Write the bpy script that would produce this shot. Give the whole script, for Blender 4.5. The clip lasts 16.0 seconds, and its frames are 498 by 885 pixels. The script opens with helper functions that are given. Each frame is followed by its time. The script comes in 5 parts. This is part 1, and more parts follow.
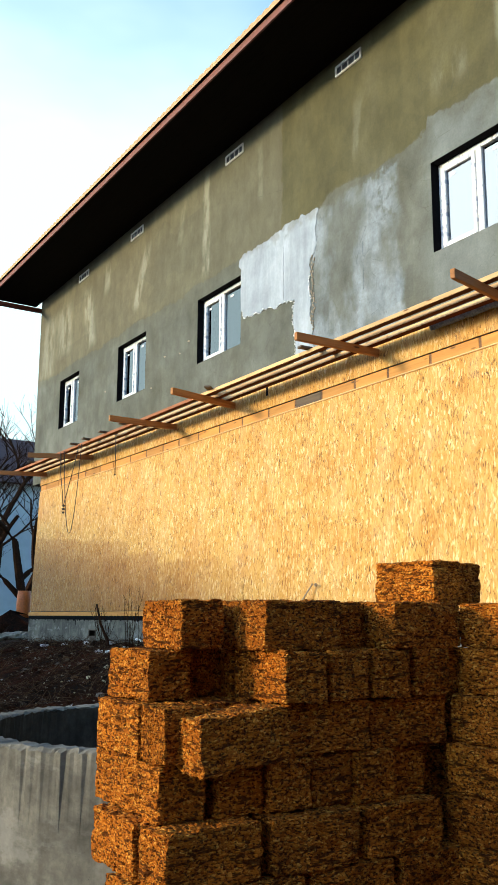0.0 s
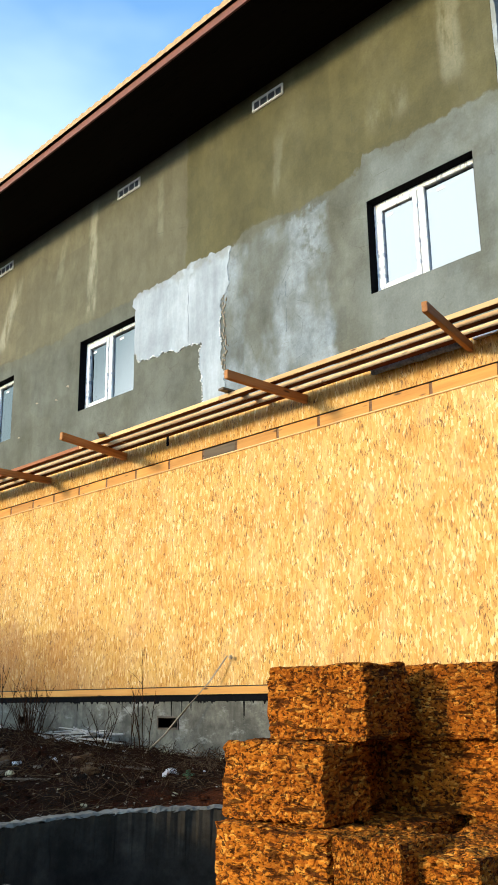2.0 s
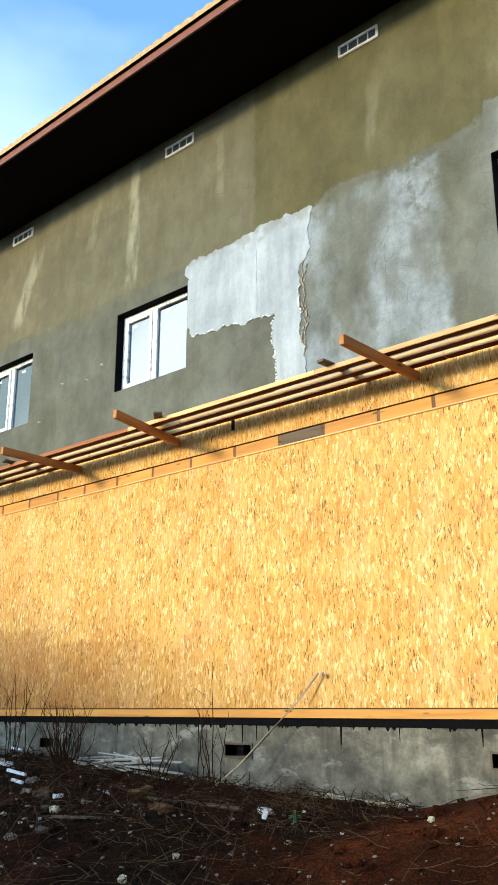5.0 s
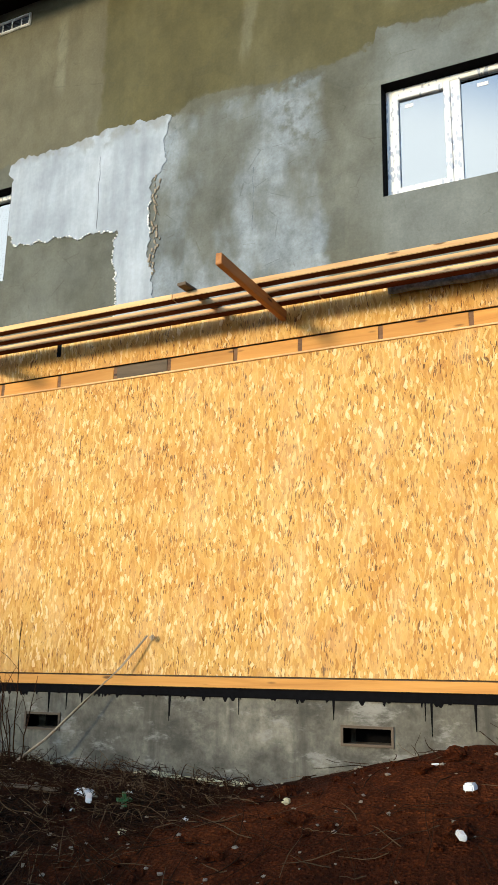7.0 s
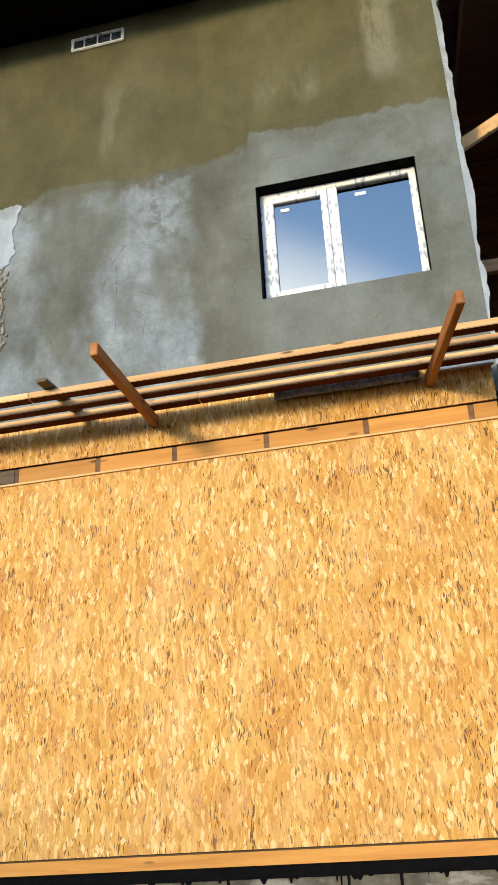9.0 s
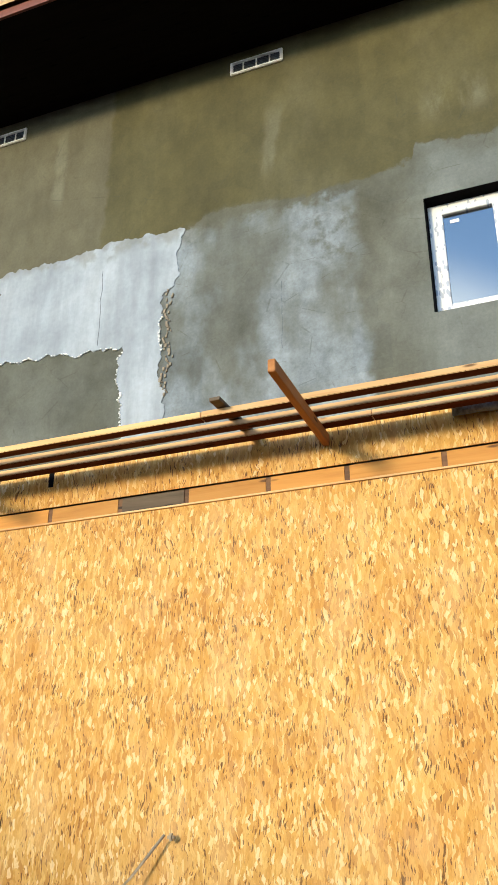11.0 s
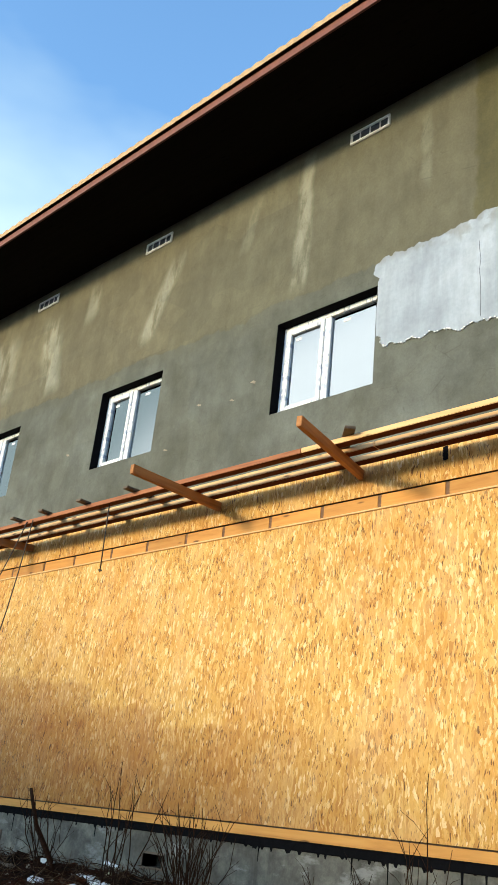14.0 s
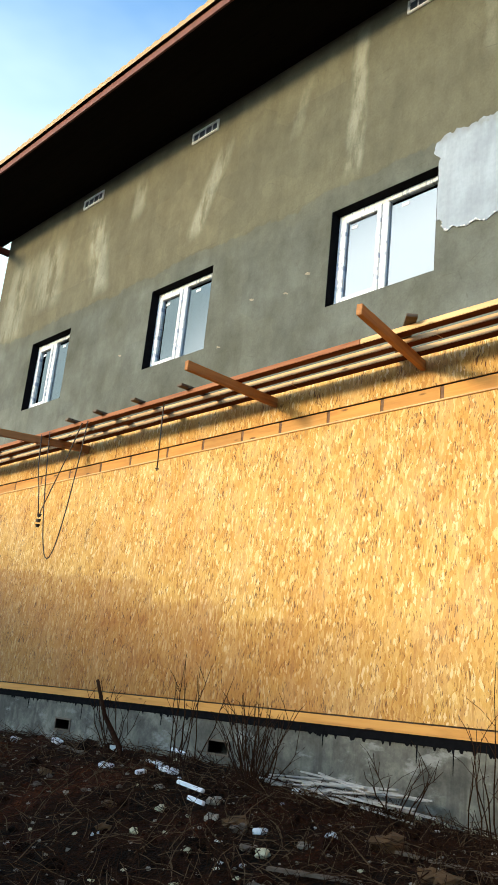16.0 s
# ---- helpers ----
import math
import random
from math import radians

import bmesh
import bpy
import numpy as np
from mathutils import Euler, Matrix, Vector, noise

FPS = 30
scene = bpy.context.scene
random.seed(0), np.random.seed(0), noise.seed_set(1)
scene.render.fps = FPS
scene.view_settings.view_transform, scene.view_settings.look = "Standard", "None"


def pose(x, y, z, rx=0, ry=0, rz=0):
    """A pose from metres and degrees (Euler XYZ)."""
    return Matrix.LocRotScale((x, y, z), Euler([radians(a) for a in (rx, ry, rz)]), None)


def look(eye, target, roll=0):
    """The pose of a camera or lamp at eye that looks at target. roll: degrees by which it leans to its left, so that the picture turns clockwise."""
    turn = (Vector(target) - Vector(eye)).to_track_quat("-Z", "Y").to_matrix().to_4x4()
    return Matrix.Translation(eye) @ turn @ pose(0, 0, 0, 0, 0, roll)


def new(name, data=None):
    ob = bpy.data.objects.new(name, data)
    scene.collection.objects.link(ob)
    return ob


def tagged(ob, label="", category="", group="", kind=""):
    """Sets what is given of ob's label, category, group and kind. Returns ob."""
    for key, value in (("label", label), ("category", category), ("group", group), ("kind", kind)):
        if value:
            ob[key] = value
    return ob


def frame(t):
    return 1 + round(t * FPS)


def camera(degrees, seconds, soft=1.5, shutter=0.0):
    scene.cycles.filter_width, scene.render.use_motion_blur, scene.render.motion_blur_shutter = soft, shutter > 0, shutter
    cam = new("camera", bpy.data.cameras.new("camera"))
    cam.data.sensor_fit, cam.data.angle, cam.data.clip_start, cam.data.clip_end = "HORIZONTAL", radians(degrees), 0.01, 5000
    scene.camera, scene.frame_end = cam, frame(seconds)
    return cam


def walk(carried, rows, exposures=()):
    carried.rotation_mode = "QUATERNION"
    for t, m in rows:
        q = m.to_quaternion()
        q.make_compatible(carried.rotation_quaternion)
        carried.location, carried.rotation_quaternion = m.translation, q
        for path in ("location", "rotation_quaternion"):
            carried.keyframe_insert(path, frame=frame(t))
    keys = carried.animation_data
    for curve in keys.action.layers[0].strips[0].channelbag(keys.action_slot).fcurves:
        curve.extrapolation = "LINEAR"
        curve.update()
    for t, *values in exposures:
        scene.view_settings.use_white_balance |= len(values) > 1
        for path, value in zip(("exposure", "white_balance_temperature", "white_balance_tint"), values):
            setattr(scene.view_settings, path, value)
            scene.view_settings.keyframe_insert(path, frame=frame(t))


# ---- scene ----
cam = camera(31.0, 16.0)
PATH = [
    (0, (-0.092, 0.029, 1.633), (0.962, 1.685, 2.015), 0.3),
    (0.5, (-0.215, 0.521, 1.625), (0.912, 2.117, 2.051), 0.8),
    (1, (-0.257, 0.973, 1.615), (0.94, 2.507, 2.08), 0.4),
    (1.5, (-0.257, 1.432, 1.601), (1.011, 2.893, 2.109), 0.0),
    (2, (-0.272, 1.828, 1.622), (1.078, 3.201, 2.165), -0.8),
    (2.5, (-0.14, 2.107, 1.613), (1.264, 3.407, 2.197), -1.9),
    (3, (-0.128, 2.470, 1.650), (1.304, 3.722, 2.269), -0.9),
    (3.5, (-0.067, 2.891, 1.86), (1.328, 4.191, 2.463), -0.9),
    (3.7, (-0.056, 3.051, 1.911), (1.306, 4.39, 2.506), -0.5),
    (5.8, (-0.33, 4.59, 1.623), (1.242, 5.72, 2.125), 0.6),
    (6, (-0.303, 4.715, 1.652), (1.325, 5.774, 2.13), 0.5),
    (6.5, (-0.149, 5.044, 1.759), (1.575, 5.955, 2.205), 0.2),
    (7, (0.178, 5.376, 1.749), (1.915, 6.23, 2.251), 1.0),
    (7.5, (0.398, 5.647, 1.772), (2.174, 6.361, 2.351), 0.7),
    (8, (0.691, 5.886, 1.743), (2.509, 6.341, 2.44), -2.4),
    (8.2, (0.831, 6.007, 1.766), (2.64, 6.435, 2.503), -2.9),
    (10.3, (0.939, 6.66, 1.95), (2.706, 7.084, 2.786), -2.1),
    (10.5, (0.965, 6.718, 1.913), (2.713, 7.193, 2.762), -1.6),
    (11, (0.954, 6.735, 1.914), (2.644, 7.393, 2.758), 0.1),
    (11.5, (0.884, 6.792, 1.883), (2.502, 7.621, 2.716), 1.6),
    (12, (0.757, 6.757, 1.725), (2.286, 7.756, 2.541), 3.0),
    (12.5, (0.745, 6.807, 1.706), (2.19, 7.933, 2.509), 4.1),
    (13, (0.721, 6.832, 1.701), (2.092, 8.054, 2.492), 5.2),
    (13.5, (0.773, 6.899, 1.727), (2.09, 8.183, 2.512), 5.9),
    (14, (0.787, 6.927, 1.752), (2.063, 8.258, 2.527), 6.2),
    (14.5, (0.766, 6.943, 1.746), (2.013, 8.31, 2.505), 6.3),
    (15, (0.809, 6.977, 1.761), (2.042, 8.379, 2.479), 6.2),
    (15.5, (0.835, 7.029, 1.736), (2.073, 8.457, 2.39), 6.1),
    (16, (0.874, 7.14, 1.717), (2.139, 8.582, 2.282), 5.9),
]
EXPOSURES = [(0, 0.12, 6200, 4), (3.5, 0.15, 6250, 4), (6, 0.2, 6200, 2), (7, -0.10, 6300, 6), (8, -0.20, 6400, 9), (11, -0.08, 6300, 6), (13, -0.06, 6300, 5), (16, 0.10, 6350, 4)]
walk(cam, [(t, look(eye, target, roll)) for t, eye, target, roll in PATH], exposures=EXPOSURES)

# ---- light ----
SUN_EL, SUN_AZ = 12.0, 160.0   # elevation; direction towards the sun, degrees from +x to +y
BANK_AZ = 158.0                # middle of the unseen bright cloud bank added below the sun
world = bpy.data.worlds.new("sky")
scene.world = world
world.use_nodes = True
wn, wl = world.node_tree.nodes, world.node_tree.links
wn.clear()
w_out = wn.new("ShaderNodeOutputWorld")
w_bg = wn.new("ShaderNodeBackground")
w_sky = wn.new("ShaderNodeTexSky")
w_sky.sky_type, w_sky.sun_disc = "NISHITA", False
w_sky.sun_elevation = radians(SUN_EL)
w_sky.sun_rotation = radians(90.0 - SUN_AZ)
w_sky.air_density, w_sky.dust_density, w_sky.ozone_density = 1.0, 0.6, 2.0
w_co = wn.new("ShaderNodeTexCoord")
w_map = wn.new("ShaderNodeMapping")
w_map.inputs["Scale"].default_value = (1.0, 1.0, 2.4)
w_noise = wn.new("ShaderNodeTexNoise")
w_noise.inputs["Scale"].default_value = 1.5
w_noise.inputs["Detail"].default_value = 5.0
# thin bright cloud, thickest low over the far end of the yard
w_dot = wn.new("ShaderNodeVectorMath")
w_dot.operation = "DOT_PRODUCT"
w_dot.inputs[1].default_value = (-0.12, 1.0, -1.15)
w_add = wn.new("ShaderNodeMath")
w_add.operation = "MULTIPLY_ADD"
w_add.inputs[1].default_value = 1.35
w_ramp = wn.new("ShaderNodeValToRGB")
w_ramp.color_ramp.elements[0].position, w_ramp.color_ramp.elements[1].position = 0.42, 0.95
w_mix = wn.new("ShaderNodeMix")
w_mix.data_type = "RGBA"
w_mix.inputs["B"].default_value = (3.6, 4.4, 4.5, 1)
w_tint = wn.new("ShaderNodeMix")
w_tint.data_type, w_tint.blend_type = "RGBA", "MULTIPLY"
w_tint.inputs["Factor"].default_value = 1.0
w_tint.inputs["B"].default_value = (1.55, 1.78, 1.95, 1)
wl.new(w_co.outputs["Generated"], w_map.inputs["Vector"])
wl.new(w_co.outputs["Generated"], w_dot.inputs[0])
wl.new(w_map.outputs[0], w_noise.inputs["Vector"])
wl.new(w_noise.outputs["Fac"], w_add.inputs[0])
wl.new(w_dot.outputs["Value"], w_add.inputs[2])
wl.new(w_add.outputs[0], w_ramp.inputs["Fac"])
wl.new(w_ramp.outputs["Color"], w_mix.inputs["Factor"])
wl.new(w_sky.outputs["Color"], w_tint.inputs["A"])
wl.new(w_tint.outputs["Result"], w_mix.inputs["A"])
# bright cloud bank added low round the sun, unseen, to whiten panes and wall
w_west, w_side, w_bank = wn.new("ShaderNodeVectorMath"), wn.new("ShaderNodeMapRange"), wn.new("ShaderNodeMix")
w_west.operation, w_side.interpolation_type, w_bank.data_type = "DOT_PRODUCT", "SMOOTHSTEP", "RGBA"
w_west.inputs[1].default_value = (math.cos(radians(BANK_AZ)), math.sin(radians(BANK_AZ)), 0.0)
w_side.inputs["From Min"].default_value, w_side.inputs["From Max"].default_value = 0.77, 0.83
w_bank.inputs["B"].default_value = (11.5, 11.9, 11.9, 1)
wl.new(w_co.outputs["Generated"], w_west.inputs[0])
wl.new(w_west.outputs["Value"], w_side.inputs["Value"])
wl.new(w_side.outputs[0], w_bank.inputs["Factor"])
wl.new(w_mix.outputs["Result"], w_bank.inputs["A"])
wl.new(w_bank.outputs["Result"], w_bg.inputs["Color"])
wl.new(w_bg.outputs[0], w_out.inputs["Surface"])
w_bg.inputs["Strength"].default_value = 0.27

sun = new("sun", bpy.data.lights.new("sun", "SUN"))
sun.data.energy, sun.data.angle, sun.data.color = 4.1, radians(7.0), (1.0, 0.78, 0.46)
ce = math.cos(radians(SUN_EL))
toward = Vector((ce * math.cos(radians(SUN_AZ)), ce * math.sin(radians(SUN_AZ)), math.sin(radians(SUN_EL))))
sun.matrix_world = look(toward * 60, (0, 0, 0))

# ---- materials ----


class Mat:
    """A small wrapper to wire a Principled material."""

    def __init__(self, name, color=(0.5, 0.5, 0.5), rough=0.8, metal=0.0):
        self.m = bpy.data.materials.new(name)
        self.m.use_nodes = True
        self.n, self.l = self.m.node_tree.nodes, self.m.node_tree.links
        self.p = self.n["Principled BSDF"]
        self.p.inputs["Base Color"].default_value = (*color, 1)
        self.p.inputs["Roughness"].default_value = rough
        self.p.inputs["Metallic"].default_value = metal
        self.co = self.n.new("ShaderNodeTexCoord").outputs["Object"]

    def mapped(self, scale=(1, 1, 1), rot=(0, 0, 0), loc=(0, 0, 0), src=None):
        k = self.n.new("ShaderNodeMapping")
        k.inputs["Scale"].default_value = scale
        k.inputs["Rotation"].default_value = [radians(a) for a in rot]
        k.inputs["Location"].default_value = loc
        self.l.new(src or self.co, k.inputs["Vector"])
        return k.outputs[0]

    def noise(self, scale, detail=5.0, rough=0.55, vec=None, distort=0.0, colour=False):
        k = self.n.new("ShaderNodeTexNoise")
        k.inputs["Scale"].default_value, k.inputs["Detail"].default_value = scale, detail
        k.inputs["Roughness"].default_value, k.inputs["Distortion"].default_value = rough, distort
        self.l.new(vec or self.co, k.inputs["Vector"])
        return k.outputs["Color" if colour else "Fac"]

    def voronoi(self, scale, vec=None, feature="F1", out="Distance", rnd=1.0, metric="EUCLIDEAN"):
        k = self.n.new("ShaderNodeTexVoronoi")
        k.distance = metric
        k.feature = feature
        k.inputs["Scale"].default_value = scale
        k.inputs["Randomness"].default_value = rnd
        self.l.new(vec or self.co, k.inputs["Vector"])
        return k.outputs[out]

    def ramp(self, fac, stops):
        k = self.n.new("ShaderNodeValToRGB")
        e = k.color_ramp.elements
        while len(e) < len(stops):
            e.new(0.5)
        for el, (pos, col) in zip(e, stops):
            el.position = pos
            el.color = (*col, 1) if isinstance(col, tuple) else (col, col, col, 1)
        self.l.new(fac, k.inputs["Fac"])
        return k.outputs["Color"]

    def mix(self, fac, a, b, blend="MIX"):
        k = self.n.new("ShaderNodeMix")
        k.data_type, k.blend_type = "RGBA", blend
        for key, v in (("Factor", fac), ("A", a), ("B", b)):
            if isinstance(v, (int, float)):
                k.inputs[key].default_value = v if key == "Factor" else (v, v, v, 1)
            elif isinstance(v, tuple):
                k.inputs[key].default_value = (*v, 1)
            else:
                self.l.new(v, k.inputs[key])
        return k.outputs["Result"]

    def math(self, op, a, b=0.0, c=0.0):
        k = self.n.new("ShaderNodeMath")
        k.operation = op
        for i, v in enumerate((a, b, c)):
            if isinstance(v, (int, float)):
                k.inputs[i].default_value = v
            else:
                self.l.new(v, k.inputs[i])
        return k.outputs[0]

    def axis(self, which, src=None):
        k = self.n.new("ShaderNodeSeparateXYZ")
        self.l.new(src or self.co, k.inputs[0])
        return k.outputs[which]

    def step(self, v, lo, hi):
        k = self.n.new("ShaderNodeMapRange")
        k.interpolation_type = "SMOOTHSTEP"
        k.inputs["From Min"].default_value, k.inputs["From Max"].default_value = lo, hi
        self.l.new(v, k.inputs["Value"])
        return k.outputs[0]

    def random(self):
        return self.n.new("ShaderNodeObjectInfo").outputs["Random"]

    def island(self):
        return self.n.new("ShaderNodeNewGeometry").outputs["Random Per Island"]

    def shift(self, amount=37.0):
        """Object coordinates, shifted by the object's random number."""
        k = self.n.new("ShaderNodeVectorMath")
        k.operation = "ADD"
        s = self.math("MULTIPLY", self.random(), amount)
        self.l.new(self.co, k.inputs[0])
        self.l.new(s, k.inputs[1])
        return k.outputs[0]

    def colour(self, c):
        self.l.new(c, self.p.inputs["Base Color"])
        return self

    def roughness(self, v):
        self.l.new(v, self.p.inputs["Roughness"])
        return self

    def bump(self, h, dist=0.01, strength=1.0):
        k = self.n.new("ShaderNodeBump")
        k.inputs["Distance"].default_value, k.inputs["Strength"].default_value = dist, strength
        self.l.new(h, k.inputs["Height"])
        if self.p.inputs["Normal"].is_linked:
            self.l.new(self.p.inputs["Normal"].links[0].from_socket, k.inputs["Normal"])
        self.l.new(k.outputs[0], self.p.inputs["Normal"])
        return self


def make_osb():
    """Strand board: overlapping flakes, mostly upright, pale and dark, with thin slits of shadow between them."""
    a = Mat("osb", rough=0.6)
    w = a.n.new("ShaderNodeVectorMath")
    w.operation = "MULTIPLY_ADD"
    a.l.new(a.noise(4.5, 3.0, colour=True), w.inputs[0])
    w.inputs[1].default_value = (0.0, 0.10, 0.10)
    a.l.new(a.co, w.inputs[2])

    def strands(scale, rot, loc):
        return a.mapped((1, scale[0], scale[1]), (rot, 0, 0), loc, w.outputs[0])
    base = None
    tones = [(0.0, (0.44, 0.210, 0.042)), (0.22, (0.535, 0.282, 0.060)), (0.55, (0.60, 0.337, 0.080)), (0.82, (0.64, 0.388, 0.112)), (1.0, (0.77, 0.55, 0.25))]
    for i, (sc, rot, cover) in enumerate((((48, 9.0), 4, 1.0), ((42, 8.0), -12, 0.48), ((54, 11), 21, 0.42), ((36, 10), 38, 0.26), ((40, 11), -38, 0.26), ((44, 14), 62, 0.14), ((34, 11), -68, 0.08))):
        rnd = a.voronoi(1.0, strands(sc, rot, (0.0, 3.1 * i, 1.7 * i)), "F1", "Color", metric="CHEBYCHEV")
        col = a.ramp(a.axis(0, rnd), tones)
        base = col if base is None else a.mix(a.math("GREATER_THAN", a.axis(1, rnd), 1.0 - cover), base, col)
    # needle-thin slits of shadow, in loose clusters
    cluster = a.step(a.noise(5.0, 3.0, 0.6), 0.36, 0.62)
    for sc, rot, lo, loc in (((120, 11), 5, 0.66, 9.3), ((100, 12), -16, 0.70, 2.2), ((92, 14), 30, 0.72, 5.7), ((86, 16), -46, 0.76, 7.1), ((70, 20), 68, 0.82, 1.1), ((44, 9), 12, 0.91, 3.9)):
        v = strands(sc, rot, (0.0, loc, 4.1))
        d = a.voronoi(1.0, v, "F1", "Distance")
        r = a.axis(2, a.voronoi(1.0, v, "F1", "Color"))
        size = a.math("MULTIPLY", a.math("MULTIPLY", a.step(r, lo, 1.0), 0.44), a.math("MULTIPLY_ADD", cluster, 0.65, 0.35))
        base = a.mix(a.math("MULTIPLY", a.math("LESS_THAN", d, size), 0.82), base, (0.085, 0.026, 0.004))
    # bright single flakes, each at its own slant
    for sc, rot, loc, lo in (((34, 11), 10, 12.3, 0.91), ((26, 10.0), -28, 3.3, 0.92), ((30, 13), 48, 8.8, 0.93), ((40, 18), -60, 5.1, 0.93)):
        v = strands(sc, rot, (0.0, loc, 6.1))
        d, r = a.voronoi(1.0, v, "F1", "Distance", metric="CHEBYCHEV"), a.axis(0, a.voronoi(1.0, v, "F1", "Color", metric="CHEBYCHEV"))
        base = a.mix(a.math("MULTIPLY", a.math("LESS_THAN", d, a.math("MULTIPLY", a.step(r, lo, 1.0), 0.38)), 0.75), base, (0.82, 0.63, 0.35))
    big = a.noise(1.6, 6.0)
    base = a.mix(a.step(big, 0.38, 0.68), base, a.mix(1.0, base, (0.92, 0.83, 0.72), "MULTIPLY"))
    pale = a.step(a.noise(2.3, 5.0, 0.6, vec=a.mapped((1, 1.4, 0.8), (0, 0, 0), (0, 7, 3))), 0.46, 0.66)
    base = a.mix(a.math("MULTIPLY", pale, 0.36), base, a.mix(0.5, base, (0.78, 0.56, 0.31)))
    # shade painted on the foot: an edge stepping down sheet by sheet, fading out
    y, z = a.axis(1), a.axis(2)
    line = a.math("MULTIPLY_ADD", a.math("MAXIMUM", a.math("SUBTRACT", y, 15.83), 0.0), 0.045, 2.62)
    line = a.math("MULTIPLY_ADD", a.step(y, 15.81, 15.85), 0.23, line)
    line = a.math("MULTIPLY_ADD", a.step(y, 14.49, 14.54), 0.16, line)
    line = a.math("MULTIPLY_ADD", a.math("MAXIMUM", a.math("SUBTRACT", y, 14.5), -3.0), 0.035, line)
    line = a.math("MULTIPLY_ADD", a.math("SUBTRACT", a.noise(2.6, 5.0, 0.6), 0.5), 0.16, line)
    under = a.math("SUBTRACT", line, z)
    foot_shade = a.math("MULTIPLY", a.math("MULTIPLY_ADD", a.step(under, -0.03, 0.06), 0.5, a.math("MULTIPLY", a.step(under, -0.1, 0.75), 0.5)), a.step(y, 10.6, 14.6))
    foot_shade = a.math("MULTIPLY", foot_shade, a.math("MULTIPLY_ADD", a.noise(3.0, 5.0, 0.6), 0.5, 0.68))
    base = a.mix(foot_shade, base, a.mix(1.0, base, (0.58, 0.45, 0.33), "MULTIPLY"))
    fine = a.noise(260.0, 3.0, vec=a.mapped((1, 1, 0.12)))
    base = a.mix(0.4, base, a.mix(1.0, base, a.ramp(fine, [(0.3, 0.6), (0.7, 1.25)]), "MULTIPLY"))
    a.colour(base)
    h = a.voronoi(1.0, strands((38, 9.0), 4, (0, 0, 0)), "F1", "Color")
    a.bump(a.axis(1, h), 0.003, 0.7)
    a.roughness(a.ramp(a.noise(14.0), [(0.3, 0.42), (0.7, 0.7)]))
    return a.m


def make_plaster():
    """Grey coat below, olive primer above, streaks where water ran, worn pale fields."""
    a = Mat("plaster", rough=0.9)
    y, z = a.axis(1), a.axis(2)
    warp = a.noise(1.1, 6.0, 0.6)
    warp2 = a.noise(5.0, 4.0, 0.6)
    edge = a.math("ADD", z, a.math("MULTIPLY", a.math("SUBTRACT", warp, 0.5), 0.40))
    edge = a.math("ADD", edge, a.math("MULTIPLY", a.math("SUBTRACT", warp2, 0.5), 0.16))
    # the coat reaches higher beside the last window and over the worn field, lower past the second window
    edge = a.math("SUBTRACT", edge, a.math("MULTIPLY", a.step(y, 7.66, 7.60), 0.16))
    edge = a.math("SUBTRACT", edge, a.math("MULTIPLY", a.step(y, 10.4, 9.4), 0.16))
    top = a.step(edge, 7.50, 7.54)
    blot = a.noise(0.8, 7.0, 0.62)
    grey = a.ramp(blot, [(0.30, (0.068, 0.070, 0.052)), (0.5, (0.100, 0.106, 0.090)), (0.68, (0.145, 0.156, 0.142))])
    olive = a.ramp(a.noise(0.7, 7.0, 0.6, vec=a.mapped((1, 1, 0.55))), [(0.30, (0.060, 0.055, 0.020)), (0.5, (0.085, 0.079, 0.035)), (0.68, (0.118, 0.112, 0.063))])
    # the primer turns greyer past one upright joint, and browner at the far end
    day = a.math("ADD", y, a.math("MULTIPLY", a.math("SUBTRACT", a.noise(2.0, 4.0, 0.6), 0.5), 0.25))
    olive = a.mix(a.math("MULTIPLY", a.step(day, 10.84, 10.90), 0.9), olive, a.mix(0.55, olive, (0.135, 0.130, 0.102)))
    olive = a.mix(a.math("MULTIPLY", a.step(day, 14.0, 16.5), 0.5), olive, (0.130, 0.112, 0.066))
    # pale worn field between the second and the last window: clouds of skim with a straight edge on one side
    side = a.math("ADD", y, a.math("MULTIPLY", a.math("SUBTRACT", a.noise(2.4, 4.0, 0.6), 0.5), 0.35))
    field = a.math("MULTIPLY", a.step(y, 10.20, 10.05), a.step(side, 8.12, 8.26))
    field = a.math("MULTIPLY", field, a.step(a.math("ADD", z, a.math("MULTIPLY", a.math("SUBTRACT", warp2, 0.5), 0.5)), 7.60, 7.48))
    cloud = a.step(a.noise(1.3, 4.0, 0.5, vec=a.mapped((1, 1.25, 0.75), (0, 0, 0), (0, 0.3, 0.2))), 0.40, 0.62)
    corner = a.math("MULTIPLY", a.step(a.math("ABSOLUTE", a.math("SUBTRACT", y, 8.55)), 0.5, 0.1), a.step(a.math("ABSOLUTE", a.math("SUBTRACT", z, 7.1)), 0.55, 0.15))
    cloud = a.math("MAXIMUM", cloud, a.math("MULTIPLY", corner, a.step(warp2, 0.30, 0.55)))
    skimmed = a.ramp(a.noise(6.0, 5.0, 0.65), [(0.3, (0.175, 0.210, 0.245)), (0.7, (0.32, 0.385, 0.47))])
    grey = a.mix(a.math("MULTIPLY", field, a.math("MULTIPLY_ADD", cloud, 0.62, 0.12)), grey, skimmed)
    # bluish skim towards the open end and round the last window
    skim = a.math("MULTIPLY", a.step(y, 8.1, 7.4), a.step(a.noise(1.0, 6.0, 0.6, vec=a.mapped((1, 1, 1), (0, 0, 0), (0, 5, 2))), 0.32, 0.60))
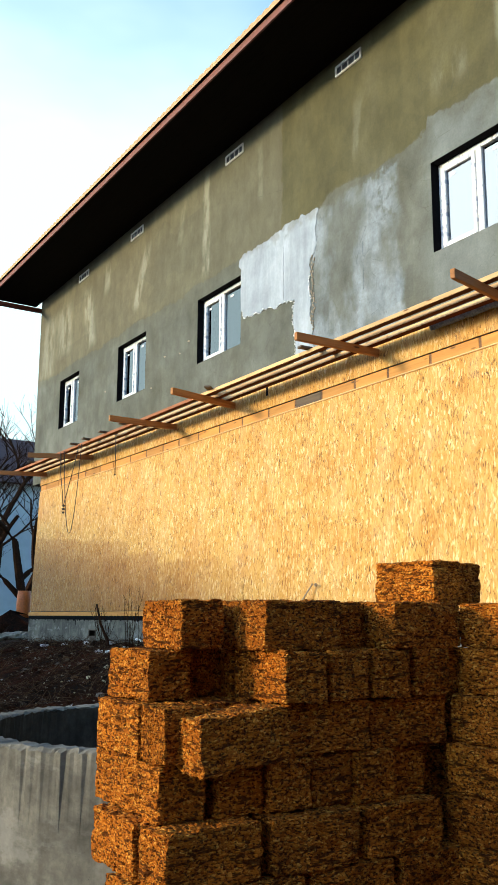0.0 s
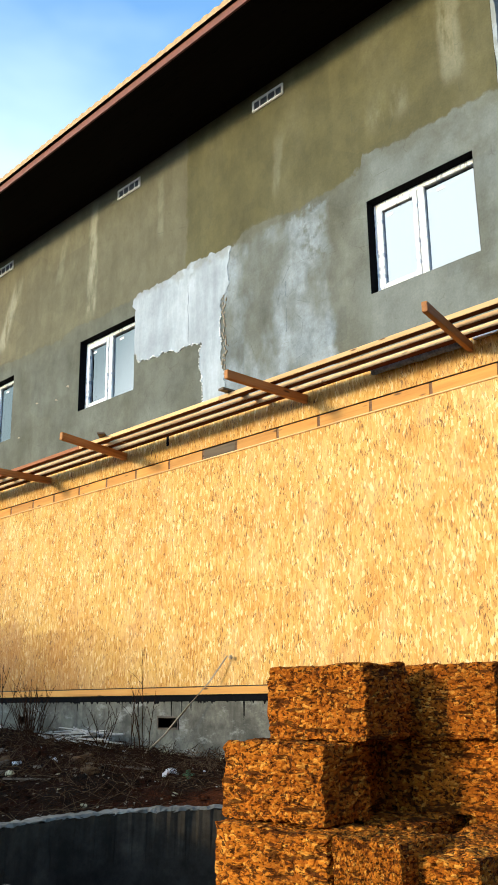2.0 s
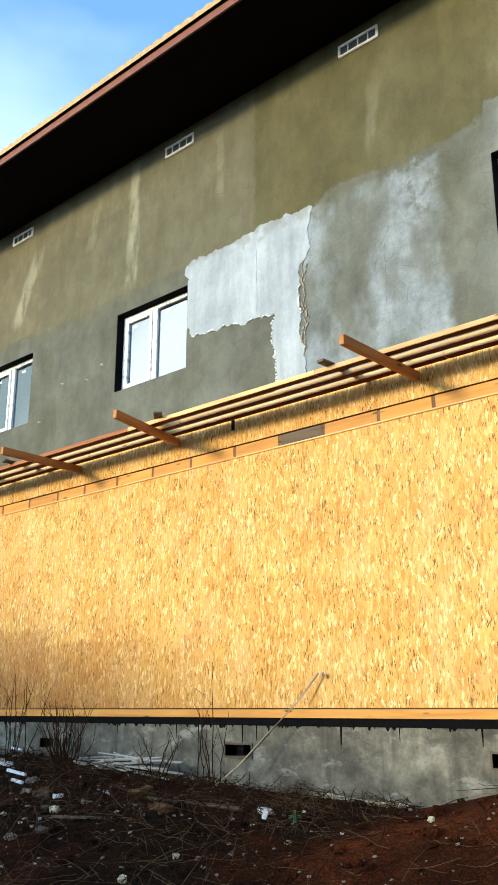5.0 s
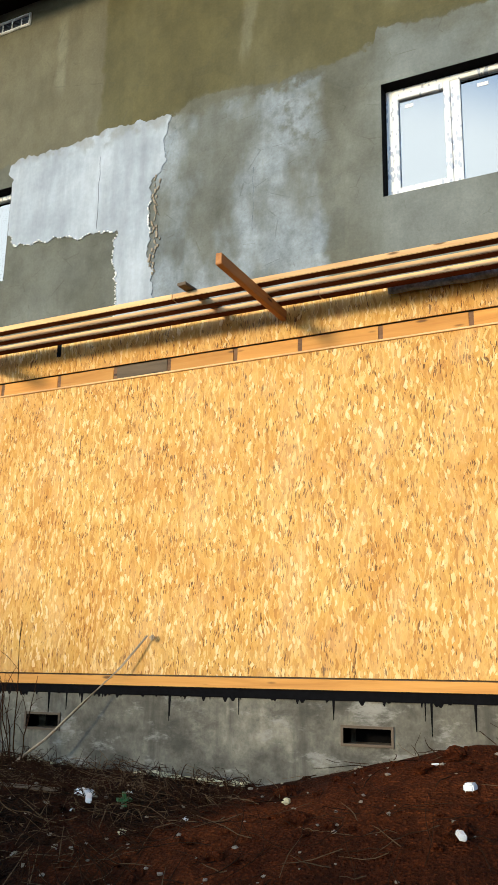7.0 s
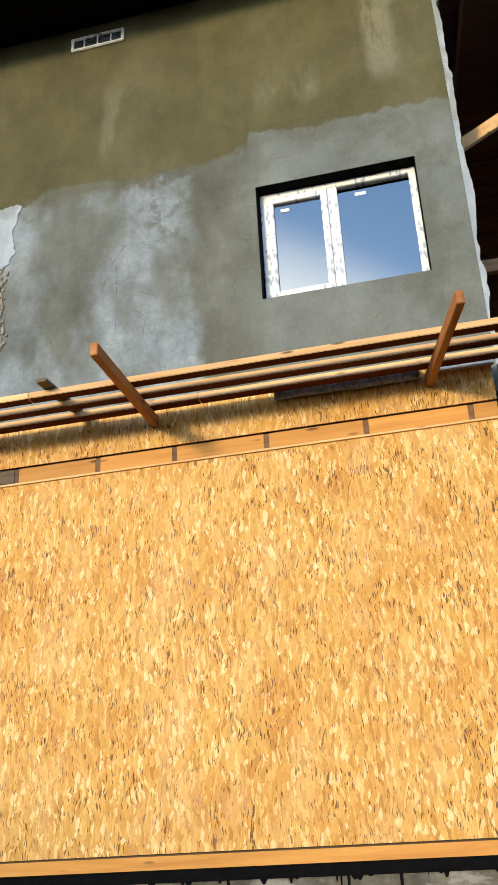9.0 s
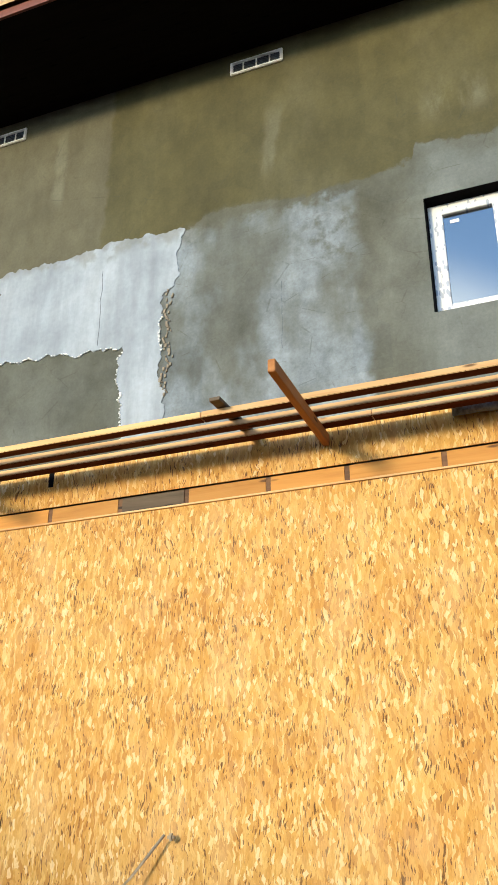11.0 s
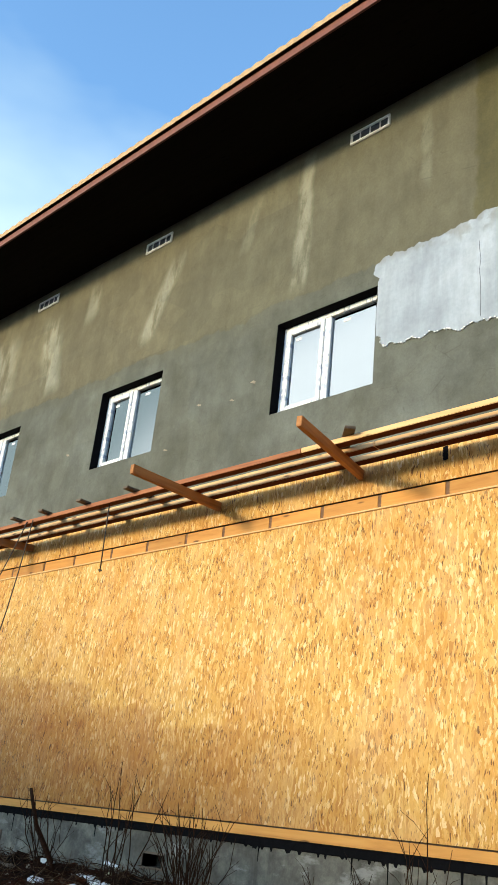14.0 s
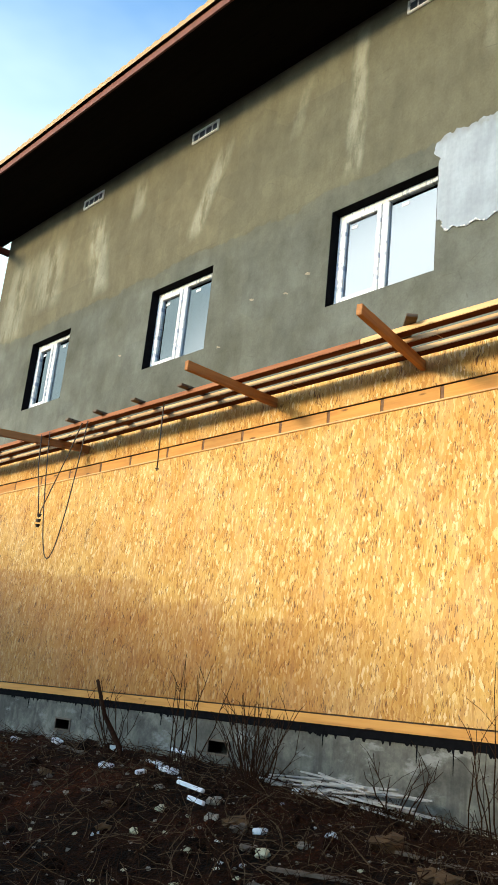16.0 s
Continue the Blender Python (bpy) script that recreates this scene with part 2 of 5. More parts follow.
    grey = a.mix(a.math("MULTIPLY", skim, 0.7), grey, (0.175, 0.200, 0.205))
    col = a.mix(top, grey, olive)
    # a darker damp stretch under and beside the boundary
    damp = a.math("MULTIPLY", a.math("MULTIPLY", a.step(edge, 7.22, 7.46), a.step(edge, 7.58, 7.52)), a.step(blot, 0.38, 0.55))
    col = a.mix(a.math("MULTIPLY", damp, 0.5), col, (0.080, 0.080, 0.052))
    # streaks of run-down lime: y, half width, bottom, top, slant, strength
    lime = a.noise(2.2, 6.0, 0.65, vec=a.mapped((1, 1.6, 0.5)))
    for y0, wd, z0, z1, sl, st in ((13.27, 0.15, 7.55, 9.75, 0.02, 0.95), (18.72, 0.34, 7.55, 9.25, -0.22, 0.9), (20.25, 0.62, 7.75, 9.25, -0.1, 0.75), (15.86, 0.22, 7.7, 9.25, 0.46, 0.85), (17.70, 0.20, 8.6, 9.5, 0.0, 0.7), (21.3, 0.6, 7.4, 9.2, 0.1, 0.7), (6.3, 0.20, 8.1, 9.6, 0.0, 0.6), (11.5, 0.10, 8.2, 9.5, 0.0, 0.35), (9.0, 0.12, 7.9, 9.0, 0.1, 0.3), (14.3, 0.14, 8.5, 9.5, 0.2, 0.4), (7.2, 0.4, 8.0, 8.7, 0.0, 0.35)):
        off = a.math("ADD", a.math("SUBTRACT", y, y0), a.math("MULTIPLY", a.math("SUBTRACT", z, 8.6), sl))
        off = a.math("ADD", off, a.math("MULTIPLY", a.math("SUBTRACT", a.noise(1.8, 5.0, 0.6), 0.5), 0.22))
        m = a.step(a.math("ABSOLUTE", off), wd, wd * 0.35)
        m = a.math("MULTIPLY", m, a.math("MULTIPLY", a.step(z, z0, z0 + 0.3), a.step(z, z1, z1 - 0.4)))
        m = a.math("MULTIPLY", m, a.step(lime, 0.34, 0.54))
        col = a.mix(a.math("MULTIPLY", m, 0.85 * st), col, (0.27, 0.27, 0.21))
    # damp upright runs and broad trowel fields
    runs = a.step(a.noise(1.0, 5.0, 0.6, vec=a.mapped((1, 3.6, 0.28))), 0.48, 0.70)
    col = a.mix(a.math("MULTIPLY", runs, 0.32), col, a.mix(1.0, col, (0.72, 0.72, 0.66), "MULTIPLY"))
    fields = a.axis(0, a.voronoi(0.75, a.mapped((1, 1.0, 1.5)), "F1", "Color", metric="CHEBYCHEV"))
    col = a.mix(0.5, col, a.mix(1.0, col, a.ramp(fields, [(0.0, (0.84, 0.86, 0.88)), (1.0, (1.14, 1.12, 1.08))]), "MULTIPLY"))
    # thin trowel ridges
    ridge = a.step(a.voronoi(1.0, a.mapped((1, 1.3, 2.1), (14, 0, 0)), "DISTANCE_TO_EDGE"), 0.012, 0.002)
    col = a.mix(a.math("MULTIPLY", a.math("MULTIPLY", ridge, a.step(warp2, 0.5, 0.6)), 0.35), col, (0.055, 0.056, 0.040))
    brush = a.noise(3.2, 6.0, 0.65, vec=a.mapped((1, 1, 0.7)))
    col = a.mix(0.75, col, a.mix(1.0, col, a.ramp(brush, [(0.32, 0.76), (0.5, 1.0), (0.68, 1.26)]), "MULTIPLY"))
    speck = a.noise(38.0, 4.0, 0.7)
    col = a.mix(0.35, col, a.mix(1.0, col, a.ramp(speck, [(0.3, 0.7), (0.7, 1.25)]), "MULTIPLY"))
    a.colour(col)
    a.bump(a.noise(7.0, 6.0, 0.6), 0.02, 0.35).bump(a.noise(90.0, 3.0), 0.003, 0.4)
    return a.m


def make_patch():
    a = Mat("fresh_plaster", rough=0.85)
    b = a.noise(1.6, 6.0, 0.6)
    c = a.ramp(b, [(0.25, (0.22, 0.26, 0.315)), (0.5, (0.31, 0.36, 0.43)), (0.75, (0.40, 0.455, 0.53))])
    # broad upright strokes of the filling knife, thin along the upper rim where the wall shows through
    stroke = a.noise(1.0, 4.0, 0.55, vec=a.mapped((1, 7.0, 1.2), (10, 0, 0)))
    c = a.mix(0.55, c, a.mix(1.0, c, a.ramp(stroke, [(0.35, 0.78), (0.65, 1.22)]), "MULTIPLY"))
    thin = a.math("MULTIPLY", a.step(a.math("ADD", a.axis(2), a.math("MULTIPLY", a.math("SUBTRACT", stroke, 0.5), 0.5)), 7.42, 7.56), a.step(a.noise(5.0, 4.0), 0.36, 0.52))
    c = a.mix(a.math("MULTIPLY", thin, 0.6), c, (0.19, 0.205, 0.19))
    a.colour(a.mix(0.3, c, a.mix(1.0, c, a.ramp(a.noise(24.0, 4.0), [(0.3, 0.8), (0.7, 1.15)]), "MULTIPLY")))
    a.bump(a.noise(4.0, 5.0), 0.02, 0.3)
    return a.m


def make_wood(name, pale, mid, dark, along=1, fine=1.0, rough=0.7):
    a = Mat(name, rough=rough)
    sc = [16.0 * fine] * 3
    sc[along] = 0.9 * fine
    v = a.mapped(tuple(sc), src=a.shift(11.0))
    grain = a.noise(1.0, 6.0, 0.6, vec=v, distort=0.6)
    knots = a.voronoi(1.0, a.mapped(tuple(2.2 if i == along else 9.0 for i in range(3)), src=a.shift(5.0)))
    c = a.ramp(grain, [(0.25, dark), (0.48, mid), (0.75, pale)])
    c = a.mix(a.step(knots, 0.16, 0.06), c, tuple(0.35 * k for k in dark))
    tone = a.ramp(a.random(), [(0.0, 0.78), (1.0, 1.12)])
    a.colour(a.mix(1.0, c, tone, "MULTIPLY"))
    a.bump(grain, 0.004, 0.4)
    return a.m


def make_concrete(name, base, stain=0.0, smear=0.0):
    a = Mat(name, rough=0.88)
    b = a.noise(1.3, 7.0, 0.62)
    c = a.ramp(b, [(0.30, tuple(0.45 * k for k in base)), (0.5, base), (0.66, tuple(1.7 * k for k in base))])
    mid = a.noise(6.5, 6.0, 0.65)
    c = a.mix(0.8, c, a.mix(1.0, c, a.ramp(mid, [(0.32, 0.55), (0.5, 1.0), (0.68, 1.55)]), "MULTIPLY"))
    f = a.noise(30.0, 5.0, 0.7)
    c = a.mix(0.5, c, a.mix(1.0, c, a.ramp(f, [(0.3, 0.65), (0.7, 1.3)]), "MULTIPLY"))
    run = a.noise(1.0, 5.0, vec=a.mapped((6, 6, 0.5)))
    c = a.mix(a.math("MULTIPLY", a.step(run, 0.52, 0.72), stain), c, tuple(0.45 * k for k in base))
    if smear:
        # pale mortar smears and dark form marks
        lime = a.noise(2.4, 6.0, 0.7, vec=a.mapped((1, 1.0, 2.4), (6, 0, 0)))
        c = a.mix(a.math("MULTIPLY", a.step(lime, 0.54, 0.68), smear), c, (0.30, 0.29, 0.265))
        form = a.noise(1.7, 6.0, 0.7, vec=a.mapped((1, 0.8, 1.6), (0, 0, 0), (0, 4, 9)))
        c = a.mix(a.math("MULTIPLY", a.step(form, 0.50, 0.66), 0.7), c, tuple(0.35 * k for k in base))
    pits = a.voronoi(55.0)
    a.colour(a.mix(a.math("MULTIPLY", a.step(pits, 0.12, 0.05), 0.6), c, tuple(0.3 * k for k in base)))
    a.bump(b, 0.03, 0.35).bump(f, 0.006, 0.6)
    return a.m


def make_block():
    """Wood-chip concrete: flat chips pressed together in layers, small dark pits between them."""
    a = Mat("chip_block", rough=0.92)
    v = a.shift(19.0)
    k = a.n.new("ShaderNodeVectorMath")
    k.operation = "MULTIPLY_ADD"
    a.l.new(a.noise(30.0, 3.0, vec=v, colour=True), k.inputs[0])
    k.inputs[1].default_value = (2.2, 2.2, 2.6)
    a.l.new(a.mapped((64, 64, 118), src=v), k.inputs[2])
    d = a.voronoi(1.0, k.outputs[0], "F1", "Distance")
    r = a.axis(0, a.voronoi(1.0, k.outputs[0], "F1", "Color"))
    c = a.ramp(r, [(0.0, (0.30, 0.084, 0.008)), (0.4, (0.45, 0.140, 0.012)), (0.8, (0.56, 0.195, 0.019)), (1.0, (0.74, 0.35, 0.06))])
    pit = a.noise(56.0, 4.0, 0.6, vec=a.mapped((1, 1, 1.8), src=v))
    seam = a.noise(9.0, 5.0, 0.65, vec=a.mapped((1, 1, 5.0), src=v))
    dark = a.math("MAXIMUM", a.step(d, 0.62, 0.92), a.step(pit, 0.47, 0.40))
    dark = a.math("MAXIMUM", dark, a.math("MULTIPLY", a.step(seam, 0.45, 0.39), 0.95))
    c = a.mix(a.math("MULTIPLY", dark, 0.88), c, (0.028, 0.008, 0.002))
    tone = a.ramp(a.noise(5.0, 4.0, vec=v), [(0.3, 0.66), (0.7, 1.12)])
    c = a.mix(1.0, c, tone, "MULTIPLY")
    c = a.mix(1.0, c, a.ramp(a.random(), [(0.0, (0.88, 0.80, 0.75)), (1.0, (1.1, 1.05, 1.0))]), "MULTIPLY")
    a.colour(c)
    a.bump(a.step(d, 0.9, 0.2), 0.008, 0.8).bump(pit, 0.010, 0.8).bump(seam, 0.02, 0.5)
    return a.m


def make_soil():
    a = Mat("soil", rough=0.97)
    b = a.noise(0.9, 8.0, 0.65)
    f = a.noise(16.0, 6.0, 0.7)
    crumb = a.voronoi(34.0)
    red = a.ramp(b, [(0.25, (0.022, 0.0065, 0.0025)), (0.5, (0.080, 0.0185, 0.005)), (0.75, (0.165, 0.043, 0.012))])
    # the heap beside the foundation is bare reddish loam, the rest is littered humus
    heap = a.step(a.math("ADD", a.axis(1), a.math("MULTIPLY", a.noise(0.8, 4.0), 1.6)), 9.9, 8.6)
    humus = a.ramp(f, [(0.3, (0.004, 0.0022, 0.0015)), (0.55, (0.012, 0.0055, 0.0025)), (0.8, (0.045, 0.023, 0.010))])
    c = a.mix(heap, a.mix(a.step(b, 0.42, 0.62), humus, a.mix(0.6, humus, red)), red)
    c = a.mix(0.75, c, a.mix(1.0, c, a.ramp(f, [(0.3, 0.35), (0.5, 0.9), (0.7, 1.8)]), "MULTIPLY"))
    c = a.mix(0.6, c, a.mix(1.0, c, a.ramp(crumb, [(0.1, 1.5), (0.6, 0.35)]), "MULTIPLY"))
    a.colour(c)
    a.bump(b, 0.08, 0.5).bump(f, 0.04, 1.0).bump(a.step(crumb, 0.6, 0.1), 0.02, 0.9)
    return a.m


def make_simple(name, col, rough=0.6, metal=0.0, vary=0.25, scale=20.0, bump=0.0):
    a = Mat(name, col, rough, metal)
    n = a.noise(scale, 5.0, 0.6)
    a.colour(a.mix(1.0, col, a.ramp(n, [(0.25, 1.0 - vary), (0.75, 1.0 + vary)]), "MULTIPLY"))
    if bump:
        a.bump(n, bump, 0.6)
    return a.m


def make_film():
    """White window profile under printed protective film: rows of small blue-grey dashes."""
    a = Mat("pvc_film", (0.78, 0.80, 0.82), 0.32)
    v = a.voronoi(1.0, a.mapped((1, 26, 11)), "F1", "Distance")
    n = a.noise(3.0, 3.0)
    m = a.math("MULTIPLY", a.math("LESS_THAN", v, 0.34), 0.8)
    a.colour(a.mix(m, a.ramp(n, [(0.3, (0.70, 0.74, 0.78)), (0.7, (0.82, 0.83, 0.84))]), (0.30, 0.36, 0.50)))
    return a.m


def make_glass():
    a = Mat("glass", (0.02, 0.03, 0.04), 0.03)
    a.p.inputs["Transmission Weight"].default_value = 0.0
    g, t, mx = a.n.new("ShaderNodeBsdfGlossy"), a.n.new("ShaderNodeBsdfTransparent"), a.n.new("ShaderNodeMixShader")
    fr = a.n.new("ShaderNodeFresnel")
    fr.inputs["IOR"].default_value = 3.4
    g.inputs["Roughness"].default_value = 0.015
    g.inputs["Color"].default_value = (0.92, 0.96, 1.0, 1)
    t.inputs["Color"].default_value = (0.40, 0.45, 0.50, 1)
    a.l.new(fr.outputs[0], mx.inputs[0])
    a.l.new(t.outputs[0], mx.inputs[1])
    a.l.new(g.outputs[0], mx.inputs[2])
    a.l.new(mx.outputs[0], a.n["Material Output"].inputs["Surface"])
    return a.m


def matte(m):
    m.node_tree.nodes["Principled BSDF"].inputs["Specular IOR Level"].default_value = 0.08
    return m


OSB = make_osb()
OSB.node_tree.nodes["Principled BSDF"].inputs["Specular IOR Level"].default_value = 0.25
PLASTER = make_plaster()
PATCH = make_patch()
BATTEN = make_wood("fresh_batten", (0.78, 0.53, 0.27), (0.70, 0.43, 0.19), (0.50, 0.25, 0.09))
AGED = make_wood("reddened_batten", (0.40, 0.155, 0.055), (0.30, 0.098, 0.032), (0.17, 0.05, 0.016))
BRACKET = make_wood("stained_beam", (0.44, 0.20, 0.055), (0.36, 0.140, 0.032), (0.22, 0.075, 0.015), along=0)
# dark copy of the batten wood, with underside shade in its colour
WIDE_FACE_SHADE = matte(make_wood("shaded_batten", (0.135, 0.034, 0.008), (0.085, 0.019, 0.0045), (0.045, 0.009, 0.002)))
PLATE = make_wood("base_plate_wood", (0.62, 0.32, 0.075), (0.54, 0.25, 0.050), (0.40, 0.165, 0.028))
RAFTER = make_wood("rafter_wood", (0.34, 0.20, 0.10), (0.24, 0.13, 0.06), (0.13, 0.065, 0.03), along=0)
SHEATH = make_wood("sheathing_wood", (0.20, 0.105, 0.05), (0.14, 0.065, 0.03), (0.07, 0.03, 0.014))
OLDBOARD = make_wood("old_board", (0.15, 0.11, 0.075), (0.10, 0.07, 0.046), (0.05, 0.034, 0.022))
# near-black boards: the shade under the eave sits in the colour
SOFFIT = matte(make_wood("soffit_shaded", (0.010, 0.007, 0.005), (0.007, 0.005, 0.004), (0.004, 0.003, 0.003), rough=0.9))
FASCIA = make_simple("fascia_red", (0.155, 0.038, 0.024), 0.6, vary=0.3, scale=9.0)
TILE = make_simple("roof_tile", (0.46, 0.30, 0.15), 0.75, vary=0.25, scale=14.0)
FOUND = make_concrete("foundation_concrete", (0.118, 0.110, 0.088), 0.75, 0.75)
RAWBRICK = make_simple("raw_brick", (0.17, 0.085, 0.055), 0.9, vary=0.5, scale=7.0, bump=0.02)
RINGC = make_concrete("ring_concrete", (0.150, 0.138, 0.112), 0.7, 0.35)
# darker copy of the ring concrete, painting the shade inside the well
INNER_SHADE = matte(make_concrete("shaded_concrete", (0.050, 0.040, 0.029), 0.5))
# black of the bitumen, used as painted shade in the window reveals too
BITUMEN_AND_SHADE = matte(make_simple("bitumen", (0.004, 0.004, 0.005), 0.95, vary=0.4, bump=0.01))
BLOCK = matte(make_block())
SOIL = matte(make_soil())
PVC = make_film()
GLASS = make_glass()
WHITE = make_simple("white_plastic", (0.80, 0.81, 0.82), 0.45, vary=0.12)
VENTDARK = make_simple("vent_dark", (0.06, 0.075, 0.10), 0.6)
SLAT = make_simple("grey_slat", (0.42, 0.39, 0.35), 0.85, vary=0.3)
POLE = make_simple("dry_pole", (0.34, 0.27, 0.19), 0.8, vary=0.3, scale=20.0)
STEEL = make_simple("dark_steel", (0.045, 0.04, 0.038), 0.45, 0.6)
MEMBRANE = make_simple("membrane", (0.19, 0.235, 0.31), 0.6, vary=0.8, scale=22.0, bump=0.03)
CABLE = make_simple("cable_rubber", (0.035, 0.022, 0.015), 0.6)
TWIG = matte(make_simple("twig_bark", (0.026, 0.011, 0.005), 0.9, vary=0.5, scale=30.0))
PALETWIG = matte(make_simple("dry_stalk", (0.105, 0.066, 0.036), 0.85, vary=0.35, scale=25.0))
RUBBLE = make_simple("rubble", (0.26, 0.22, 0.17), 0.9, vary=0.4, scale=12.0, bump=0.02)
FOAM = make_simple("foam", (0.62, 0.56, 0.36), 0.9, vary=0.3, scale=30.0, bump=0.02)
INTERIOR = make_simple("interior_grey", (0.16, 0.16, 0.155), 0.9)
FARWHITE = make_simple("far_white_wall", (0.42, 0.44, 0.45), 0.9, vary=0.1, scale=2.0)
FARROOF = make_simple("far_roof", (0.055, 0.026, 0.024), 0.8, vary=0.3, scale=3.0)
ORANGE = make_simple("orange_plastic", (0.55, 0.13, 0.02), 0.5)
GREEN = make_simple("green_plastic", (0.02, 0.10, 0.03), 0.4)
LEAF = make_simple("ochre_sack", (0.085, 0.040, 0.010), 0.9, vary=0.4, bump=0.02)

# ---- mesh helpers ----
BOXF = [(0, 3, 2, 1), (4, 5, 6, 7), (0, 1, 5, 4), (1, 2, 6, 5), (2, 3, 7, 6), (3, 0, 4, 7)]


def mesh_of(name, verts, faces, mat):
    me = bpy.data.meshes.new(name)
    me.from_pydata([tuple(v) for v in verts], [], faces)
    me.materials.append(mat)
    me.update()
    return me


def box_data(x0, x1, y0, y1, z0, z1):
    return [(x0, y0, z0), (x1, y0, z0), (x1, y1, z0), (x0, y1, z0), (x0, y0, z1), (x1, y0, z1), (x1, y1, z1), (x0, y1, z1)]


def boxes_mesh(name, boxes, mat):
    v, f = [], []
    for b in boxes:
        o = len(v)
        v += box_data(*b)
        f += [tuple(i + o for i in q) for q in BOXF]
    return mesh_of(name, v, f, mat)


def bevelled(name, size, mat, bev=0.004, jitter=0.0, seed=0):
    """A box about its own centre with rounded edges."""
    bm = bmesh.new()
    bmesh.ops.create_cube(bm, size=1.0)
    bmesh.ops.scale(bm, vec=size, verts=bm.verts)
    bmesh.ops.bevel(bm, geom=bm.edges[:], offset=bev, segments=2, affect="EDGES")
    if jitter:
        for v in bm.verts:
            v.co += jitter * noise.noise_vector(v.co * 6 + Vector((seed, 0, 0)))
    me = bpy.data.meshes.new(name)
    bm.to_mesh(me)
    bm.free()
    me.materials.append(mat)
    return me


def put(name, me, parent=None, m=None, label="", category="", group="", kind=""):
    ob = new(name, me)
    if m is not None:
        ob.matrix_basis = m
    if parent is not None:
        ob.parent = parent
    return tagged(ob, label, category, group, kind)


def tube(name, pts, radii, mat, sides=6):
    """A tapered tube through points."""
    v, f = [], []
    pts = [Vector(p) for p in pts]
    for i, p in enumerate(pts):
        d = (pts[min(i + 1, len(pts) - 1)] - pts[max(i - 1, 0)]).normalized()
        a = d.orthogonal().normalized()
        b = d.cross(a)
        r = radii[i] if isinstance(radii, (list, tuple)) else radii
        for s in range(sides):
            t = 2 * math.pi * s / sides
            v.append(p + r * (math.cos(t) * a + math.sin(t) * b))
    for i in range(len(pts) - 1):
        for s in range(sides):
            o, q = i * sides, (s + 1) % sides
            f.append((o + s, o + q, o + sides + q, o + sides + s))
    f.append(tuple(reversed(range(sides))))
    f.append(tuple(range(len(v) - sides, len(v))))
    return v, f


def joined(name, lots, mat):
    v, f = [], []
    for a, b in lots:
        o = len(v)
        v += [tuple(p) for p in a]
        f += [tuple(i + o for i in q) for q in b]
    return mesh_of(name, v, f, mat)


def smooth(ob):
    for p in ob.data.polygons:
        p.use_smooth = True
    return ob


def holed_wall(name, x0, x1, y0, y1, z0, z1, holes, mat):
    """A wall along y from x0 (outside) to x1, with openings (ya, yb, za, zb) right through."""
    ys = sorted({y0, y1, *(h[0] for h in holes), *(h[1] for h in holes)})
    zs = sorted({z0, z1, *(h[2] for h in holes), *(h[3] for h in holes)})
    solid = lambda i, j: 0 <= i < len(ys) - 1 and 0 <= j < len(zs) - 1 and not any(
        h[0] - 1e-6 <= ys[i] and ys[i + 1] <= h[1] + 1e-6 and h[2] - 1e-6 <= zs[j] and zs[j + 1] <= h[3] + 1e-6 for h in holes)
    v, f = [], []

    def quad(*p):
        f.append(tuple(range(len(v), len(v) + 4)))
        v.extend(p)
    for i in range(len(ys) - 1):
        for j in range(len(zs) - 1):
            if not solid(i, j):
                continue
            a, b, c, d = ys[i], ys[i + 1], zs[j], zs[j + 1]
            quad((x0, b, c), (x0, a, c), (x0, a, d), (x0, b, d))
            quad((x1, a, c), (x1, b, c), (x1, b, d), (x1, a, d))
            if not solid(i - 1, j):
                quad((x0, a, c), (x1, a, c), (x1, a, d), (x0, a, d))
            if not solid(i + 1, j):
                quad((x1, b, c), (x0, b, c), (x0, b, d), (x1, b, d))
            if not solid(i, j - 1):
                quad((x0, b, c), (x1, b, c), (x1, a, c), (x0, a, c))
            if not solid(i, j + 1):
                quad((x0, a, d), (x1, a, d), (x1, b, d), (x0, b, d))
    return mesh_of(name, v, f, mat)


# ---- ground ----
WALL_GROUND = [(0.0, 0.85), (5.0, 0.95), (5.9, 1.0), (6.28, 1.12), (6.5, 1.25), (6.8, 1.31), (7.1, 1.25), (7.4, 1.17), (7.8, 1.07), (8.25, 0.96), (8.7, 0.87),
               (9.1, 0.88), (10.0, 0.92), (11.8, 1.0), (12.6, 1.08), (14.0, 1.14), (15.0, 1.15), (17.6, 1.1), (21.0, 1.05), (40.0, 0.9)]


def ground_height(x, y):
    w = float(np.interp(y, [p[0] for p in WALL_GROUND], [p[1] for p in WALL_GROUND]))
    flat = min(0.9, w)
    s = min(1.0, max(0.0, (x - 1.6) / 4.6))
    base = 0.02 + (0.72 * s) * 0.95
    near = min(1.0, max(0.0, (x - 4.9) / 2.1))
    h = base * (1 - near) + w * near
    if x > 7.3:
        far = min(1.0, (x - 7.3) / 3.0)
        h = w * (1 - far) + 0.9 * far
    rough = 0.06 * noise.noise(Vector((x * 1.3, y * 1.3, 0))) + 0.035 * noise.noise(Vector((x * 4.1, y * 4.1, 3)))
    edge = min(1.0, max(0.0, (x + 1.0) / 3.0))
    return h + rough * (0.25 + 0.75 * edge) * (0.35 if 6.95 < x < 7.4 else 1.0)


